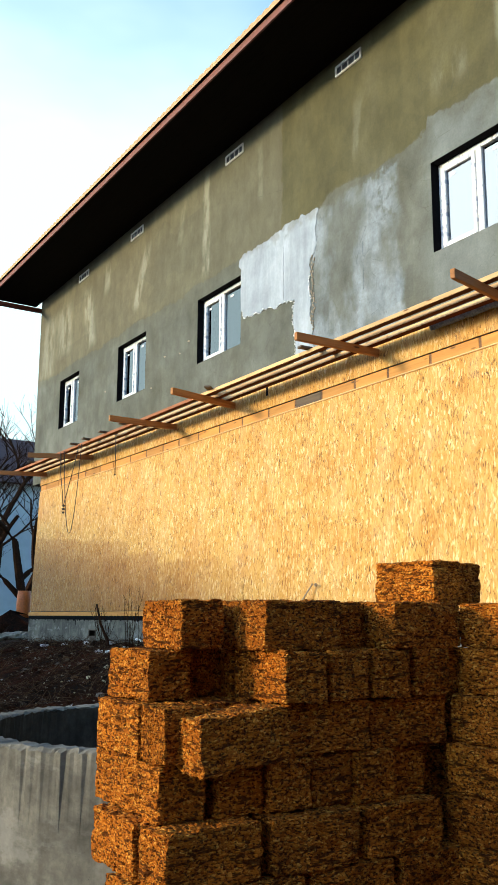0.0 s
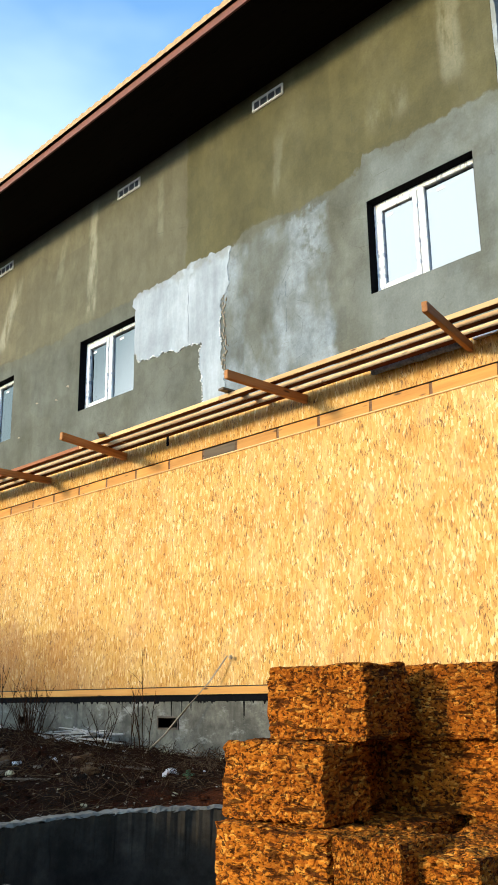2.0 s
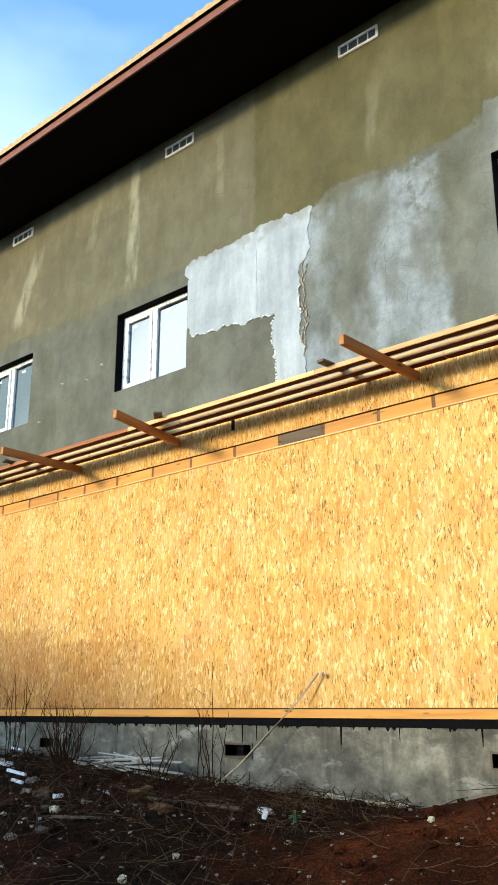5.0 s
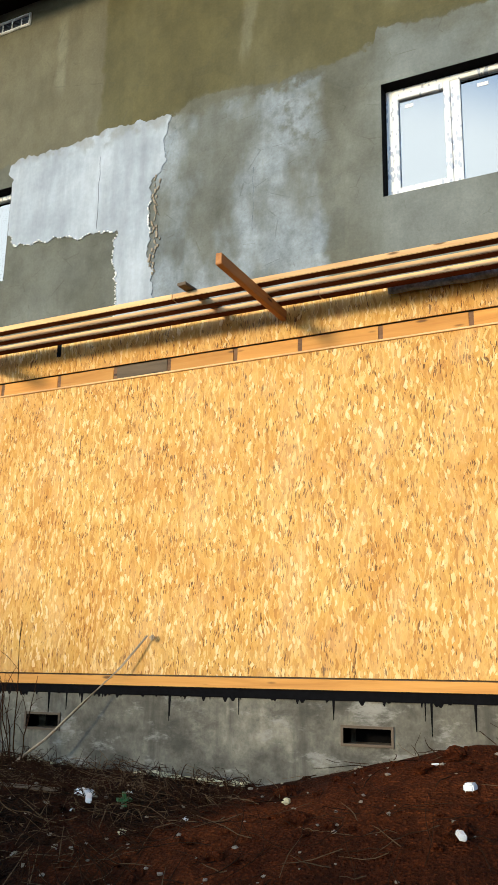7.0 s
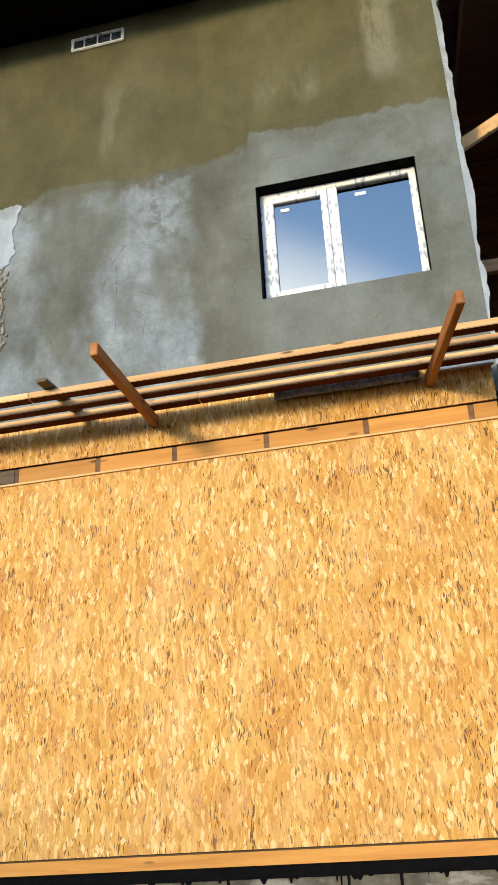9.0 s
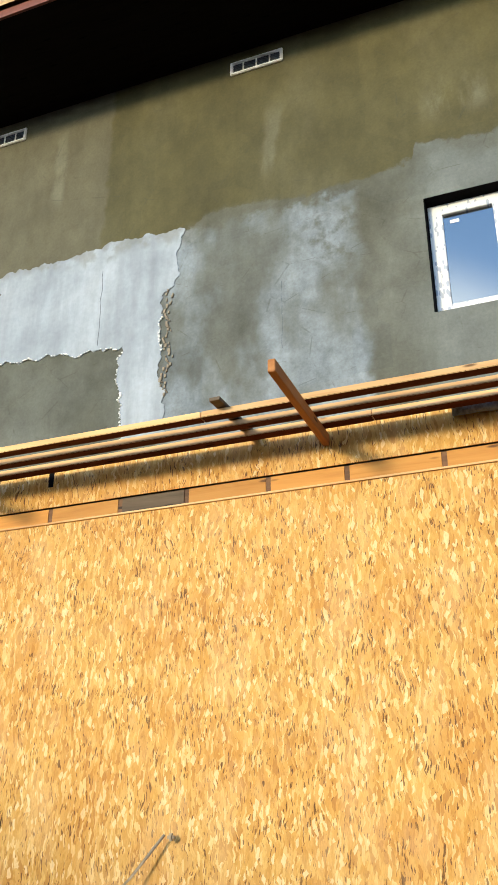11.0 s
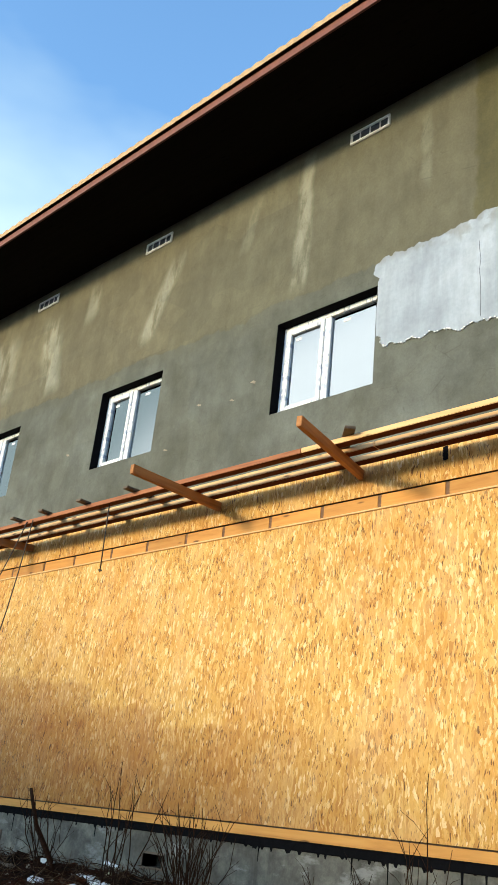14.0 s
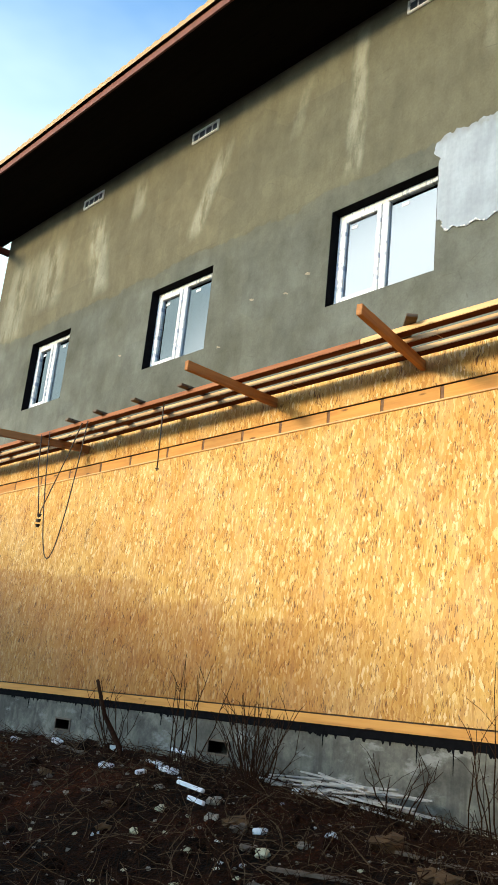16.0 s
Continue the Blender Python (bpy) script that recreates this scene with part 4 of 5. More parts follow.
for x0, x1, lab in ((6.63, 6.73, "pale sawn batten laid along the outriggers"), (6.855, 6.95, "pale sawn batten laid along the outriggers"), (7.07, 7.175, "pale sawn batten laid along the outriggers")):
    stops = [4.2, 9.35, 12.3, 21.5] if x0 < 6.8 else [4.2, 11.6, 21.4] if x0 < 7 else [4.2, 8.1, 13.6, 21.45]
    for a, b in zip(stops, stops[1:]):
        aged = x0 < 6.8 and a > 12
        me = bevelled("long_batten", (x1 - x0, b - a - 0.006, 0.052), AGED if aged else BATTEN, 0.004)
        # top and underside take the darker copy: shade painted into the colour
        me.materials.append(WIDE_FACE_SHADE)
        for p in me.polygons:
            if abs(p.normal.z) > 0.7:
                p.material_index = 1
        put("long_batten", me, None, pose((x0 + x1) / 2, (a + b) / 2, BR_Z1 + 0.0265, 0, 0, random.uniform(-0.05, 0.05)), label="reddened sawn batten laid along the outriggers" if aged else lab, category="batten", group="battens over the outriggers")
for y in (9.18, 14.83, 15.73, 16.55, 17.21, 18.6, 19.8):
    beam("cross_board", (6.50, y, 5.10), (7.27, y + random.uniform(-0.06, 0.06), 5.10), 0.09, 0.03, OLDBOARD, label="weathered offcut lying across the battens", category="board", group="cross boards")
beam("cross_board", (6.52, 11.62, 5.10), (7.25, 12.35, 5.10), 0.10, 0.03, OLDBOARD, label="weathered offcut lying slanted across the battens", category="board", group="cross boards")
# membrane roll and white trim on the band
rollv, rollf, n = [], [], 14
for i in range(41):
    y = 6.36 + 1.15 * i / 40
    for s in range(n):
        t = 2 * math.pi * s / n
        r = 0.052 + 0.012 * noise.noise(Vector((y * 9, math.cos(t) * 2, math.sin(t) * 2)))
        rollv.append((7.238 + r * 0.7 * math.cos(t), y, 5.045 + r * math.sin(t)))
rollf = [(i * n + s, i * n + (s + 1) % n, (i + 1) * n + (s + 1) % n, (i + 1) * n + s) for i in range(40) for s in range(n)] + [tuple(reversed(range(n))), tuple(range(40 * n, 41 * n))]
smooth(put("membrane_roll", mesh_of("membrane_roll", rollv, rollf, MEMBRANE), label="crumpled blue-black roofing membrane on the board edge", category="membrane"))
put("white_trim", boxes_mesh("white_trim", [(7.235, 7.284, 5.80, 6.24, 5.04, 5.09)], WHITE), label="white plastic trim strip lying on the board edge", category="trim")


def cable(name, pts, r, label):
    v, f = tube(name, pts, r, CABLE, 6)
    return smooth(put(name, mesh_of(name, v, f, CABLE), label=label, category="cable", group="hanging cables"))


def sag(a, b, low, n=14):
    a, b = Vector(a), Vector(b)
    out = []
    for i in range(n + 1):
        t = i / n
        p = a.lerp(b, t)
        p.z -= 4 * t * (1 - t) * ((a.z + b.z) / 2 - low)
        out.append(p)
    return out


cable("hanging_cable", sag((6.61, 17.80, 5.05), (6.61, 16.85, 5.05), 3.28, 20), 0.008, "dark rope hanging in a long loop from the battens")
cable("hanging_cable", [(6.62, 17.0, 5.05), (6.62, 17.2, 4.7), (6.62, 17.5, 4.25), (6.62, 17.70, 3.95), (6.62, 17.73, 3.85)], 0.008, "dark rope slanting from the battens to a hook")
cable("hanging_cable", [(6.63, 18.05, 5.06), (6.62, 17.98, 4.6), (6.62, 17.84, 4.2), (6.62, 17.75, 3.86)], 0.009, "dark rope with a hook hanging from the battens")
hook = [tube("h", [(6.62, 17.73, 3.86 - 0.07 * k), (6.62, 17.73, 3.90 - 0.07 * k)], [0.02 + 0.01 * (k % 2), 0.035], STEEL, 8) for k in range(3)]
put("cable_hook", joined("cable_hook", hook, STEEL), label="dark pulley hook at the rope's end", category="hook")
cable("hanging_cable", [(6.68, 15.33, 5.03), (6.68, 15.32, 4.7), (6.66, 15.27, 4.24)], 0.008, "short rope end hanging from the battens")
put("rope_knot", bevelled("rope_knot", (0.05, 0.05, 0.05), CABLE, 0.02), None, pose(6.66, 15.27, 4.22), label="dark knot at the rope end", category="knot")

# ---- concrete well ring ----
RC, RO, RI, RZ = (2.68, 5.12), 1.32, 1.19, 1.0


PROFILES = {"ring_shell": [(RO, -0.1), (RO, 0.25), (RO, 0.6), (RO, RZ - 0.02), (RO - 0.02, RZ), (RI + 0.015, RZ), (RI + 0.002, RZ - 0.014)],
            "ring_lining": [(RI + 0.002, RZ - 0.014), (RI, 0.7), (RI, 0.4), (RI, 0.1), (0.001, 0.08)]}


def ring_mesh(part_name, mat):
    n = 360
    prof = PROFILES[part_name]
    v, f = [], []
    for i in range(n):
        t = 2 * math.pi * i / n
        for k, (r, z) in enumerate(prof):
            j = 0.022 * noise.noise(Vector((math.cos(t) * 34, math.sin(t) * 34, z * 5 + k))) if z > 0.9 else 0.008 * noise.noise(Vector((math.cos(t) * 2, math.sin(t) * 2, z * 2)))
            v.append((RC[0] + (r + j) * math.cos(t), RC[1] + (r + j) * math.sin(t), z + (0.7 * noise.noise(Vector((math.cos(t) * 30, math.sin(t) * 30, k * 3))) * 0.024 if z > 0.9 else 0)))
    m = len(prof)
    for i in range(n):
        for k in range(m - 1):
            a, b = i * m, ((i + 1) % n) * m
            f.append((a + k, b + k, b + k + 1, a + k + 1))
    return mesh_of(part_name, v, f, mat)


ring = put("concrete_ring", None, label="grey precast concrete well ring standing on the soil", category="concrete ring")
put("ring_shell", ring_mesh("ring_shell", RINGC), ring)
# inner face carries the well's shade in its colour
put("ring_lining", ring_mesh("ring_lining", INNER_SHADE), ring, label="inner face darkened for the shade inside the ring")

# ---- stack of wood-chip blocks ----
BL, BW, BH = 0.42, 0.205, 0.205


def block_mesh(seed):
    """One block, long in x, with crumbled faces and blunt edges."""
    nx, ny, nz = 44, 22, 22
    idx, v, f = {}, [], []

    def vert(i, j, k):
        if (i, j, k) not in idx:
            p = Vector(((i / nx - 0.5) * BL, (j / ny - 0.5) * BW, (k / nz - 0.5) * BH))
            q = Vector((p.x / BL, p.y / BW, p.z / BH)) * 2
            soft = sum(1 for c in q if abs(c) > 0.97)
            p *= 1.0 - (0.010 if soft == 2 else 0.022 if soft == 3 else 0.0)
            o = Vector((seed * 7.3, 0, 0))
            flat = Vector((p.x, p.y, p.z * 1.9))
            n = p.normalized()
            p += 0.010 * noise.noise_vector(p * 14 + o) + 0.006 * noise.noise_vector(p * 45 + o)
            chip = noise.noise(flat * 95 + o)
            p += n * (0.006 * chip - 0.011 * max(0.0, noise.noise(flat * 38 + o) - 0.18))
            idx[(i, j, k)] = len(v)
            v.append(p)
        return idx[(i, j, k)]
    for i in range(nx):
        for j in range(ny):
            f.append((vert(i, j, 0), vert(i, j + 1, 0), vert(i + 1, j + 1, 0), vert(i + 1, j, 0)))
            f.append((vert(i, j, nz), vert(i + 1, j, nz), vert(i + 1, j + 1, nz), vert(i, j + 1, nz)))
    for i in range(nx):
        for k in range(nz):
            f.append((vert(i, 0, k), vert(i + 1, 0, k), vert(i + 1, 0, k + 1), vert(i, 0, k + 1)))
            f.append((vert(i, ny, k), vert(i, ny, k + 1), vert(i + 1, ny, k + 1), vert(i + 1, ny, k)))
    for j in range(ny):
        for k in range(nz):
            f.append((vert(0, j, k), vert(0, j, k + 1), vert(0, j + 1, k + 1), vert(0, j + 1, k)))
            f.append((vert(nx, j, k), vert(nx, j + 1, k), vert(nx, j + 1, k + 1), vert(nx, j, k + 1)))
    return mesh_of("chip_block", v, f, BLOCK)


BLOCKS = [block_mesh(s) for s in range(7)]
rb = random.Random(11)


def block(x0, y0, course, along, wide=1.0, turn=0.0, lift=0.0, tip=0.0):
    """A block whose corner towards the path is (x0, y0), long in x or in y."""
    lx, ly = (BL * wide, BW) if along == "x" else (BW, BL * wide)
    z = 0.025 + 0.2105 * course + BH / 2 + lift
    ang = (0 if along == "x" else 90) + turn + rb.uniform(-2.2, 2.2)
    m = pose(x0 + lx / 2, y0 + ly / 2, z, 0, tip, 0) @ pose(0, 0, 0, 0, 0, ang + (180 if rb.random() < 0.5 else 0)) @ Matrix.Diagonal((wide, 1, 1, 1))
    return put("chip_block", rb.choice(BLOCKS), None, m, label="rough orange-brown wood-chip concrete block in a loose stack", category="block", group="stack of wood-chip blocks")


# courses from the ground up: corner x, corner y, direction (and length factor)
for c, row in enumerate([
    [(1.46, 3.05, "y"), (1.70, 3.06, "x"), (2.16, 3.05, "x"), (2.62, 3.06, "x"), (1.70, 3.30, "x"), (2.16, 3.30, "x"), (2.62, 3.30, "x")],
    [(1.47, 3.06, "x"), (1.94, 3.05, "x"), (2.41, 3.06, "x"), (1.47, 3.29, "y"), (1.70, 3.29, "x"), (2.17, 3.29, "x"), (2.64, 3.29, "x")],
    [(1.46, 3.07, "y"), (1.69, 3.06, "x"), (2.15, 3.07, "x"), (2.61, 3.06, "x"), (1.69, 3.30, "x"), (2.15, 3.30, "x"), (2.46, 3.30, "x")],
    [(1.50, 3.08, "x"), (1.97, 3.07, "x"), (2.44, 3.08, "x"), (1.49, 3.30, "y"), (1.72, 3.30, "x"), (2.19, 3.30, "x"), (2.46, 3.52, "x")],
    [(1.55, 3.23, "y"), (1.80, 3.20, "y"), (2.015, 3.16, "y"), (2.23, 3.18, "y"), (2.45, 3.14, "y"), (2.665, 3.19, "y"), (1.56, 3.65, "x", 0.6)],
    [(1.55, 3.42, "y"), (2.09, 3.16, "x", 1.05), (2.55, 3.17, "x", 1.05), (1.80, 3.37, "y"), (2.03, 3.38, "y"), (2.27, 3.38, "y"), (2.5, 3.38, "y"), (2.75, 3.38, "y"), (3.0, 3.39, "y")],
    [(1.62, 3.50, "y", 0.9), (1.84, 3.62, "x", 0.5), (2.06, 3.11, "y"), (2.29, 3.13, "y"), (2.545, 3.14, "y"), (2.79, 3.14, "y"), (3.02, 3.20, "y"), (2.06, 3.55, "x", 0.9), (2.45, 3.57, "x"), (2.9, 3.64, "x", 0.8)],
    [(1.75, 3.44, "y", 0.9), (2.01, 3.19, "x", 0.93), (2.42, 3.32, "y", 0.6), (2.67, 3.15, "x", 0.95), (2.03, 3.41, "x", 0.95), (2.45, 3.58, "x"), (2.67, 3.37, "x"), (3.12, 3.38, "y")],
    [(3.05, 3.29, "y"), (3.32, 3.42, "y", 0.9)],
]):
    for b in row:
        block(*b[:2], c, b[2], b[3] if len(b) > 3 else 1.0)
block(1.555, 3.20, 5, "y", 0.5)
block(1.62, 3.045, 5, "x", 0.97, 1.5, -0.010, -5.0)
for c in (2, 3, 4):
    block(2.895, 3.32, c, "y")
for c in range(6):
    block(3.115, 3.33, c, "x")
# the neighbouring column, a little forward
for c, (x, y) in enumerate([(2.93, 2.72), (2.95, 2.74), (2.93, 2.72), (2.96, 2.73), (2.98, 2.74), (3.03, 2.76), (3.10, 2.77), (3.14, 2.79)]):
    block(x, y, c, "y")
    block(x + 0.23, y + 0.02, c, "y")

# ---- litter between the ring and the wall ----
rl = random.Random(3)
lots, pale = [], []
for i in range(6400):
    y = rl.uniform(8.2, 20.5) if rl.random() < 0.85 else rl.uniform(5.5, 8.2)
    x = rl.uniform(3.4, 7.05)
    if (x - RC[0]) ** 2 + (y - RC[1]) ** 2 < 2.2 or (y < 8.6 and rl.random() < 0.7):
        continue
    ln = rl.uniform(0.10, 0.5)
    a = rl.uniform(0, math.pi)
    up = rl.uniform(-0.02, 0.16)
    pts = []
    bend = rl.uniform(-0.5, 0.5)
    for k in range(5):
        t = k / 4
        px, py = x + ln * (t - 0.5) * math.cos(a + bend * t), y + ln * (t - 0.5) * math.sin(a + bend * t)
        px = min(px, 7.14)
        pts.append((px, py, ground_height(px, py) + 0.012 + up * t + rl.uniform(0, 0.02)))
    r = rl.uniform(0.002, 0.0048)
    (pale if rl.random() < 0.22 else lots).append(tube("t", pts, [r, r, r * 0.9, r * 0.7, r * 0.4], TWIG, 4))
for i in range(2200):
    y, x = rl.gauss(11.2, 2.6), 7.05 - abs(rl.gauss(0, 0.9))
    if y < 8.6 or y > 19:
        continue
    ln, a, rise = rl.uniform(0.08, 0.32), rl.uniform(0, 2 * math.pi), rl.uniform(0.0, 0.14)
    pts = []
    for k in range(4):
        px, py = min(7.13, x + ln * k / 3 * math.cos(a + 0.3 * k)), y + ln * k / 3 * math.sin(a + 0.3 * k)
        pts.append((px, py, ground_height(px, py) + 0.01 + rise * math.sin(k)))
    (pale if i % 3 == 0 else lots).append(tube("t", pts, [0.0028, 0.0026, 0.0022, 0.0012], TWIG, 3))
put("dry_twigs", joined("dry_twigs", lots, TWIG), label="tangle of dry brown twigs over the soil", category="twigs", kind="stuff")
put("dry_stalks", joined("dry_stalks", pale, PALETWIG), label="scattered pale dry stalks on the soil", category="stalks", kind="stuff")


def stone(r, seed, squash=0.6):
    bm = bmesh.new()
    bmesh.ops.create_icosphere(bm, subdivisions=2, radius=r)
    for v in bm.verts:
        v.co += 0.75 * r * noise.noise_vector(v.co / r * 2.0 + Vector((seed, 0, 0)))
        v.co.z *= squash
    v = [p.co.copy() for p in bm.verts]
    f = [tuple(q.index for q in p.verts) for p in bm.faces]
    bm.free()
    return v, f


bits, clods = [], []
for i in range(900):
    y, x = rl.uniform(5.6, 20.5), rl.uniform(3.4, 7.08)
    if (x - RC[0]) ** 2 + (y - RC[1]) ** 2 < 2.0:
        continue
    r = rl.uniform(0.005, 0.02)
    v, f = stone(r, i)
    o = Vector((x, y, ground_height(x, y) + r * 0.3))
    bits.append(([p + o for p in v], f))
for i in range(900):
    y, x = rl.uniform(5.0, 20.5), rl.uniform(3.0, 7.10)
    if (x - RC[0]) ** 2 + (y - RC[1]) ** 2 < 2.0:
        continue
    r = rl.uniform(0.012, 0.05) if rl.random() < 0.85 else rl.uniform(0.05, 0.10)
    v, f = stone(r, i + 900)
    o = Vector((x, y, ground_height(x, y) + r * 0.15))
    clods.append(([p + o for p in v], f))
put("rubble_bits", joined("rubble_bits", bits, RUBBLE), label="small pale rubble scattered on the soil", category="rubble", kind="stuff")
put("soil_clods", joined("soil_clods", clods, SOIL), label="dark clods of loose earth", category="clods", kind="stuff")


def lying(name, x, y, size, mat, rz, tilt, label, category, group="", bev=0.006, jit=0.006):
    me = bevelled(name, size, mat, bev, jit, x + y)
    return put(name, me, None, pose(x, y, ground_height(x, y) + size[2] * 0.45, tilt, 0, rz), label=label, category=category, group=group)


for x, y, l, rz in ((6.55, 14.28, 0.34, 75), (6.75, 14.75, 0.42, 70), (6.85, 15.6, 0.16, 20), (6.9, 12.9, 0.16, 30), (6.25, 9.72, 0.20, 60), (6.9, 16.9, 0.22, 80), (5.9, 12.3, 0.10, 10), (6.2, 6.75, 0.07, 80), (6.75, 17.6, 0.20, 40), (6.4, 15.1, 0.16, 110), (6.6, 18.4, 0.2, 20)):
    lying("white_scrap", x, y, (l, 0.09, 0.05), WHITE, rz, rl.uniform(-12, 12), "white plastic offcut lying on the soil", "scrap", "white offcuts", 0.01, 0.02)
for i in range(64):
    x, y = rl.uniform(4.2, 7.0), (rl.uniform(6.2, 19) if i % 2 else rl.uniform(11, 16))
    lying("white_scrap", x, y, (rl.uniform(0.03, 0.075), rl.uniform(0.02, 0.045), 0.02), WHITE if i % 3 else FOAM, rl.uniform(0, 180), rl.uniform(-20, 20), "small pale scrap lying in the litter", "scrap", "small scraps", 0.008, 0.02)
for i in range(34):
    t = rl.random()
    x, y, ln = 6.98 - 0.30 * rl.random() * (1 - 0.4 * t), 11.75 + 1.25 * t, rl.uniform(0.35, 1.0)
    me = bevelled("pale_slat", (ln, rl.uniform(0.018, 0.045), 0.014), SLAT, 0.003, 0.004, i)
    put("pale_slat", me, None, pose(x, y, ground_height(x, y) + 0.03 + 0.004 * i, rl.uniform(-10, 10), rl.uniform(-7, 7), 84 + rl.uniform(-22, 22)),
        label="greyed thin slat lying in a heap by the foundation", category="slat", group="heap of slats")
# white slotted profiles, cream foam lumps, ochre rags and dull stones told apart in the litter
for x, y, l, rz in ((6.15, 13.45, 0.30, 100), (5.93, 13.10, 0.18, 96), (6.95, 14.65, 0.20, 96), (6.0, 9.5, 0.16, 35), (5.52, 6.65, 0.10, 25), (6.2, 14.25, 0.12, 10)):
    bar = bevelled("white_profile", (l, 0.045, 0.035), WHITE, 0.006)
    root = put("white_profile", bar, None, pose(x, y, ground_height(x, y) + 0.09, 10, -8, rz), label="white slotted plastic profile offcut lying on the soil", category="profile", group="white profiles")
    for k in range(max(1, int(l / 0.09))):
        put("slot", boxes_mesh("slot", [(-l / 2 + 0.03 + 0.085 * k, -l / 2 + 0.065 + 0.085 * k, -0.0245, -0.012, -0.009, 0.009)], VENTDARK), root)
for k, (x, y, r) in enumerate(((5.62, 11.97, 0.085), (5.80, 13.38, 0.07), (6.1, 11.77, 0.075), (5.37, 12.48, 0.06), (5.42, 13.2, 0.055), (4.6, 9.7, 0.06), (5.1, 9.65, 0.05), (4.1, 9.2, 0.06), (6.3, 8.05, 0.05), (5.7, 9.0, 0.045), (6.9, 14.6, 0.05))):
    r *= 0.62
    v, f = stone(r, k + 410, 0.75)
    o = Vector((x, y, ground_height(x, y) + r * 0.6))
    put("foam_lump", mesh_of("foam_lump", [p + o for p in v], f, WHITE if k == 2 else FOAM), label="cream lump of hardened foam lying in the litter", category="foam lump", group="foam lumps")
for k, (x, y, r) in enumerate(((5.66, 13.9, 0.11), (5.3, 13.45, 0.10), (5.85, 12.5, 0.16), (5.9, 10.75, 0.15), (5.8, 10.55, 0.14), (5.95, 15.5, 0.12), (4.9, 8.9, 0.07))):
    r *= 0.6
    v, f = stone(r, k + 460, 0.55)
    o = Vector((x, y, ground_height(x, y) + r * 0.35))
    put("ochre_rag", mesh_of("ochre_rag", [p + o for p in v], f, LEAF), label="crumpled ochre rag lying among dry twigs", category="rag", group="ochre rags")
for k in range(26):
    x, y, r = rl.uniform(4.2, 6.7), rl.uniform(11.5, 16.5), rl.uniform(0.025, 0.065)
    v, f = stone(r, k + 520, 0.6)
    o = Vector((x, y, ground_height(x, y) + r * 0.3))
    put("rubble_stone", mesh_of("rubble_stone", [p + o for p in v], f, RUBBLE if k % 3 == 0 else OLDBOARD), label="dull broken lump lying in the litter", category="stone", group="lumps in the litter")
for x, y, l, rz in ((4.45, 12.55, 0.5, 170), (5.4, 15.4, 0.9, 100), (6.2, 10.6, 1.4, 85), (5.6, 11.2, 1.0, 120), (6.7, 16.3, 1.3, 70)):
    lying("old_plank", x, y, (l, 0.07, 0.022), OLDBOARD, rz, 2, "weathered narrow plank lying on the soil", "plank", "old planks", 0.003, 0.003)
foam = []
for i in range(150):
    y = rl.uniform(8.75, 9.75) if i < 110 else rl.uniform(10.6, 13.3)
    x = 7.12 - abs(rl.gauss(0, 0.05))
    v, f = stone(rl.uniform(0.008, 0.03), i + 55, 0.7)
    o = Vector((x, y, ground_height(x, y) + 0.02))
    foam.append(([p + o for p in v], f))
put("foam_crumbs", joined("foam_crumbs", foam, FOAM), label="pale crumbs of foam along the foundation's foot", category="foam", kind="stuff")
lying("green_bottle", 6.1, 9.25, (0.22, 0.10, 0.10), GREEN, 40, 0, "crushed dark green plastic bottle in the litter", "bottle", "", 0.04, 0.02)
v, f = stone(0.13, 33, 0.5)
put("ochre_sack", mesh_of("ochre_sack", [p + Vector((6.3, 11.4, ground_height(6.3, 11.4) + 0.03)) for p in v], f, LEAF), label="crumpled ochre sack lying in the litter", category="sack")

# the thin pole leaning on the boards
v, f = tube("p", [(6.78, 10.90, ground_height(6.78, 10.9)), (6.86, 10.60, 1.18), (6.95, 10.28, 1.50), (7.05, 9.98, 1.80), (7.12, 9.765, 2.075)], [0.012, 0.012, 0.011, 0.010, 0.010], POLE)
smooth(put("leaning_pole", mesh_of("leaning_pole", v, f, POLE), label="thin pale bent stick leaning against the boards", category="stick"))
put("pole_knob", bevelled("pole_knob", (0.05, 0.05, 0.05), POLE, 0.015), None, pose(7.135, 9.72, 2.06), label="pale wood stub fixed to the boards", category="stub")


def shrub(x, y, n, height, spread, seed, label):
    r = random.Random(seed)
    root = put("bare_shrub", None, m=pose(x, y, ground_height(x, y) - 0.02), label=label, category="shrub")
    for i in range(n):
        a = r.uniform(0, 2 * math.pi)
        h, s = height * r.uniform(0.45, 1.0), spread * r.uniform(0.2, 1.0)
        pts, p = [], Vector((r.uniform(-0.08, 0.08), r.uniform(-0.12, 0.12), 0))
        d = Vector((math.cos(a) * s * 0.3, math.sin(a) * s, h)) / 6
        for k in range(7):
            pts.append(p.copy())
            p += d + Vector((r.uniform(-0.02, 0.02), r.uniform(-0.03, 0.03), r.uniform(-0.01, 0.02)))
        lots = [tube("s", pts, [0.007, 0.006, 0.0055, 0.005, 0.004, 0.003, 0.002], TWIG, 5)]
        for k in (2, 3, 4, 5):
            if r.random() < 0.7:
                q = pts[k]
                e = q + Vector((r.uniform(-0.08, 0.08), r.uniform(-0.22, 0.22), r.uniform(0.08, 0.28)))
                lots.append(tube("s", [q, (q + e) / 2 + Vector((0, 0, 0.02)), e], [0.003, 0.0025, 0.0015], TWIG, 4))
        put("stem", joined("stem", lots, TWIG), root)
    return root


shrub(6.60, 13.15, 30, 0.85, 0.65, 1, "bare brown shrub with thin stems beside the foundation")
shrub(6.55, 14.1, 9, 1.15, 0.5, 2, "thin bare shrub with a few long stems")
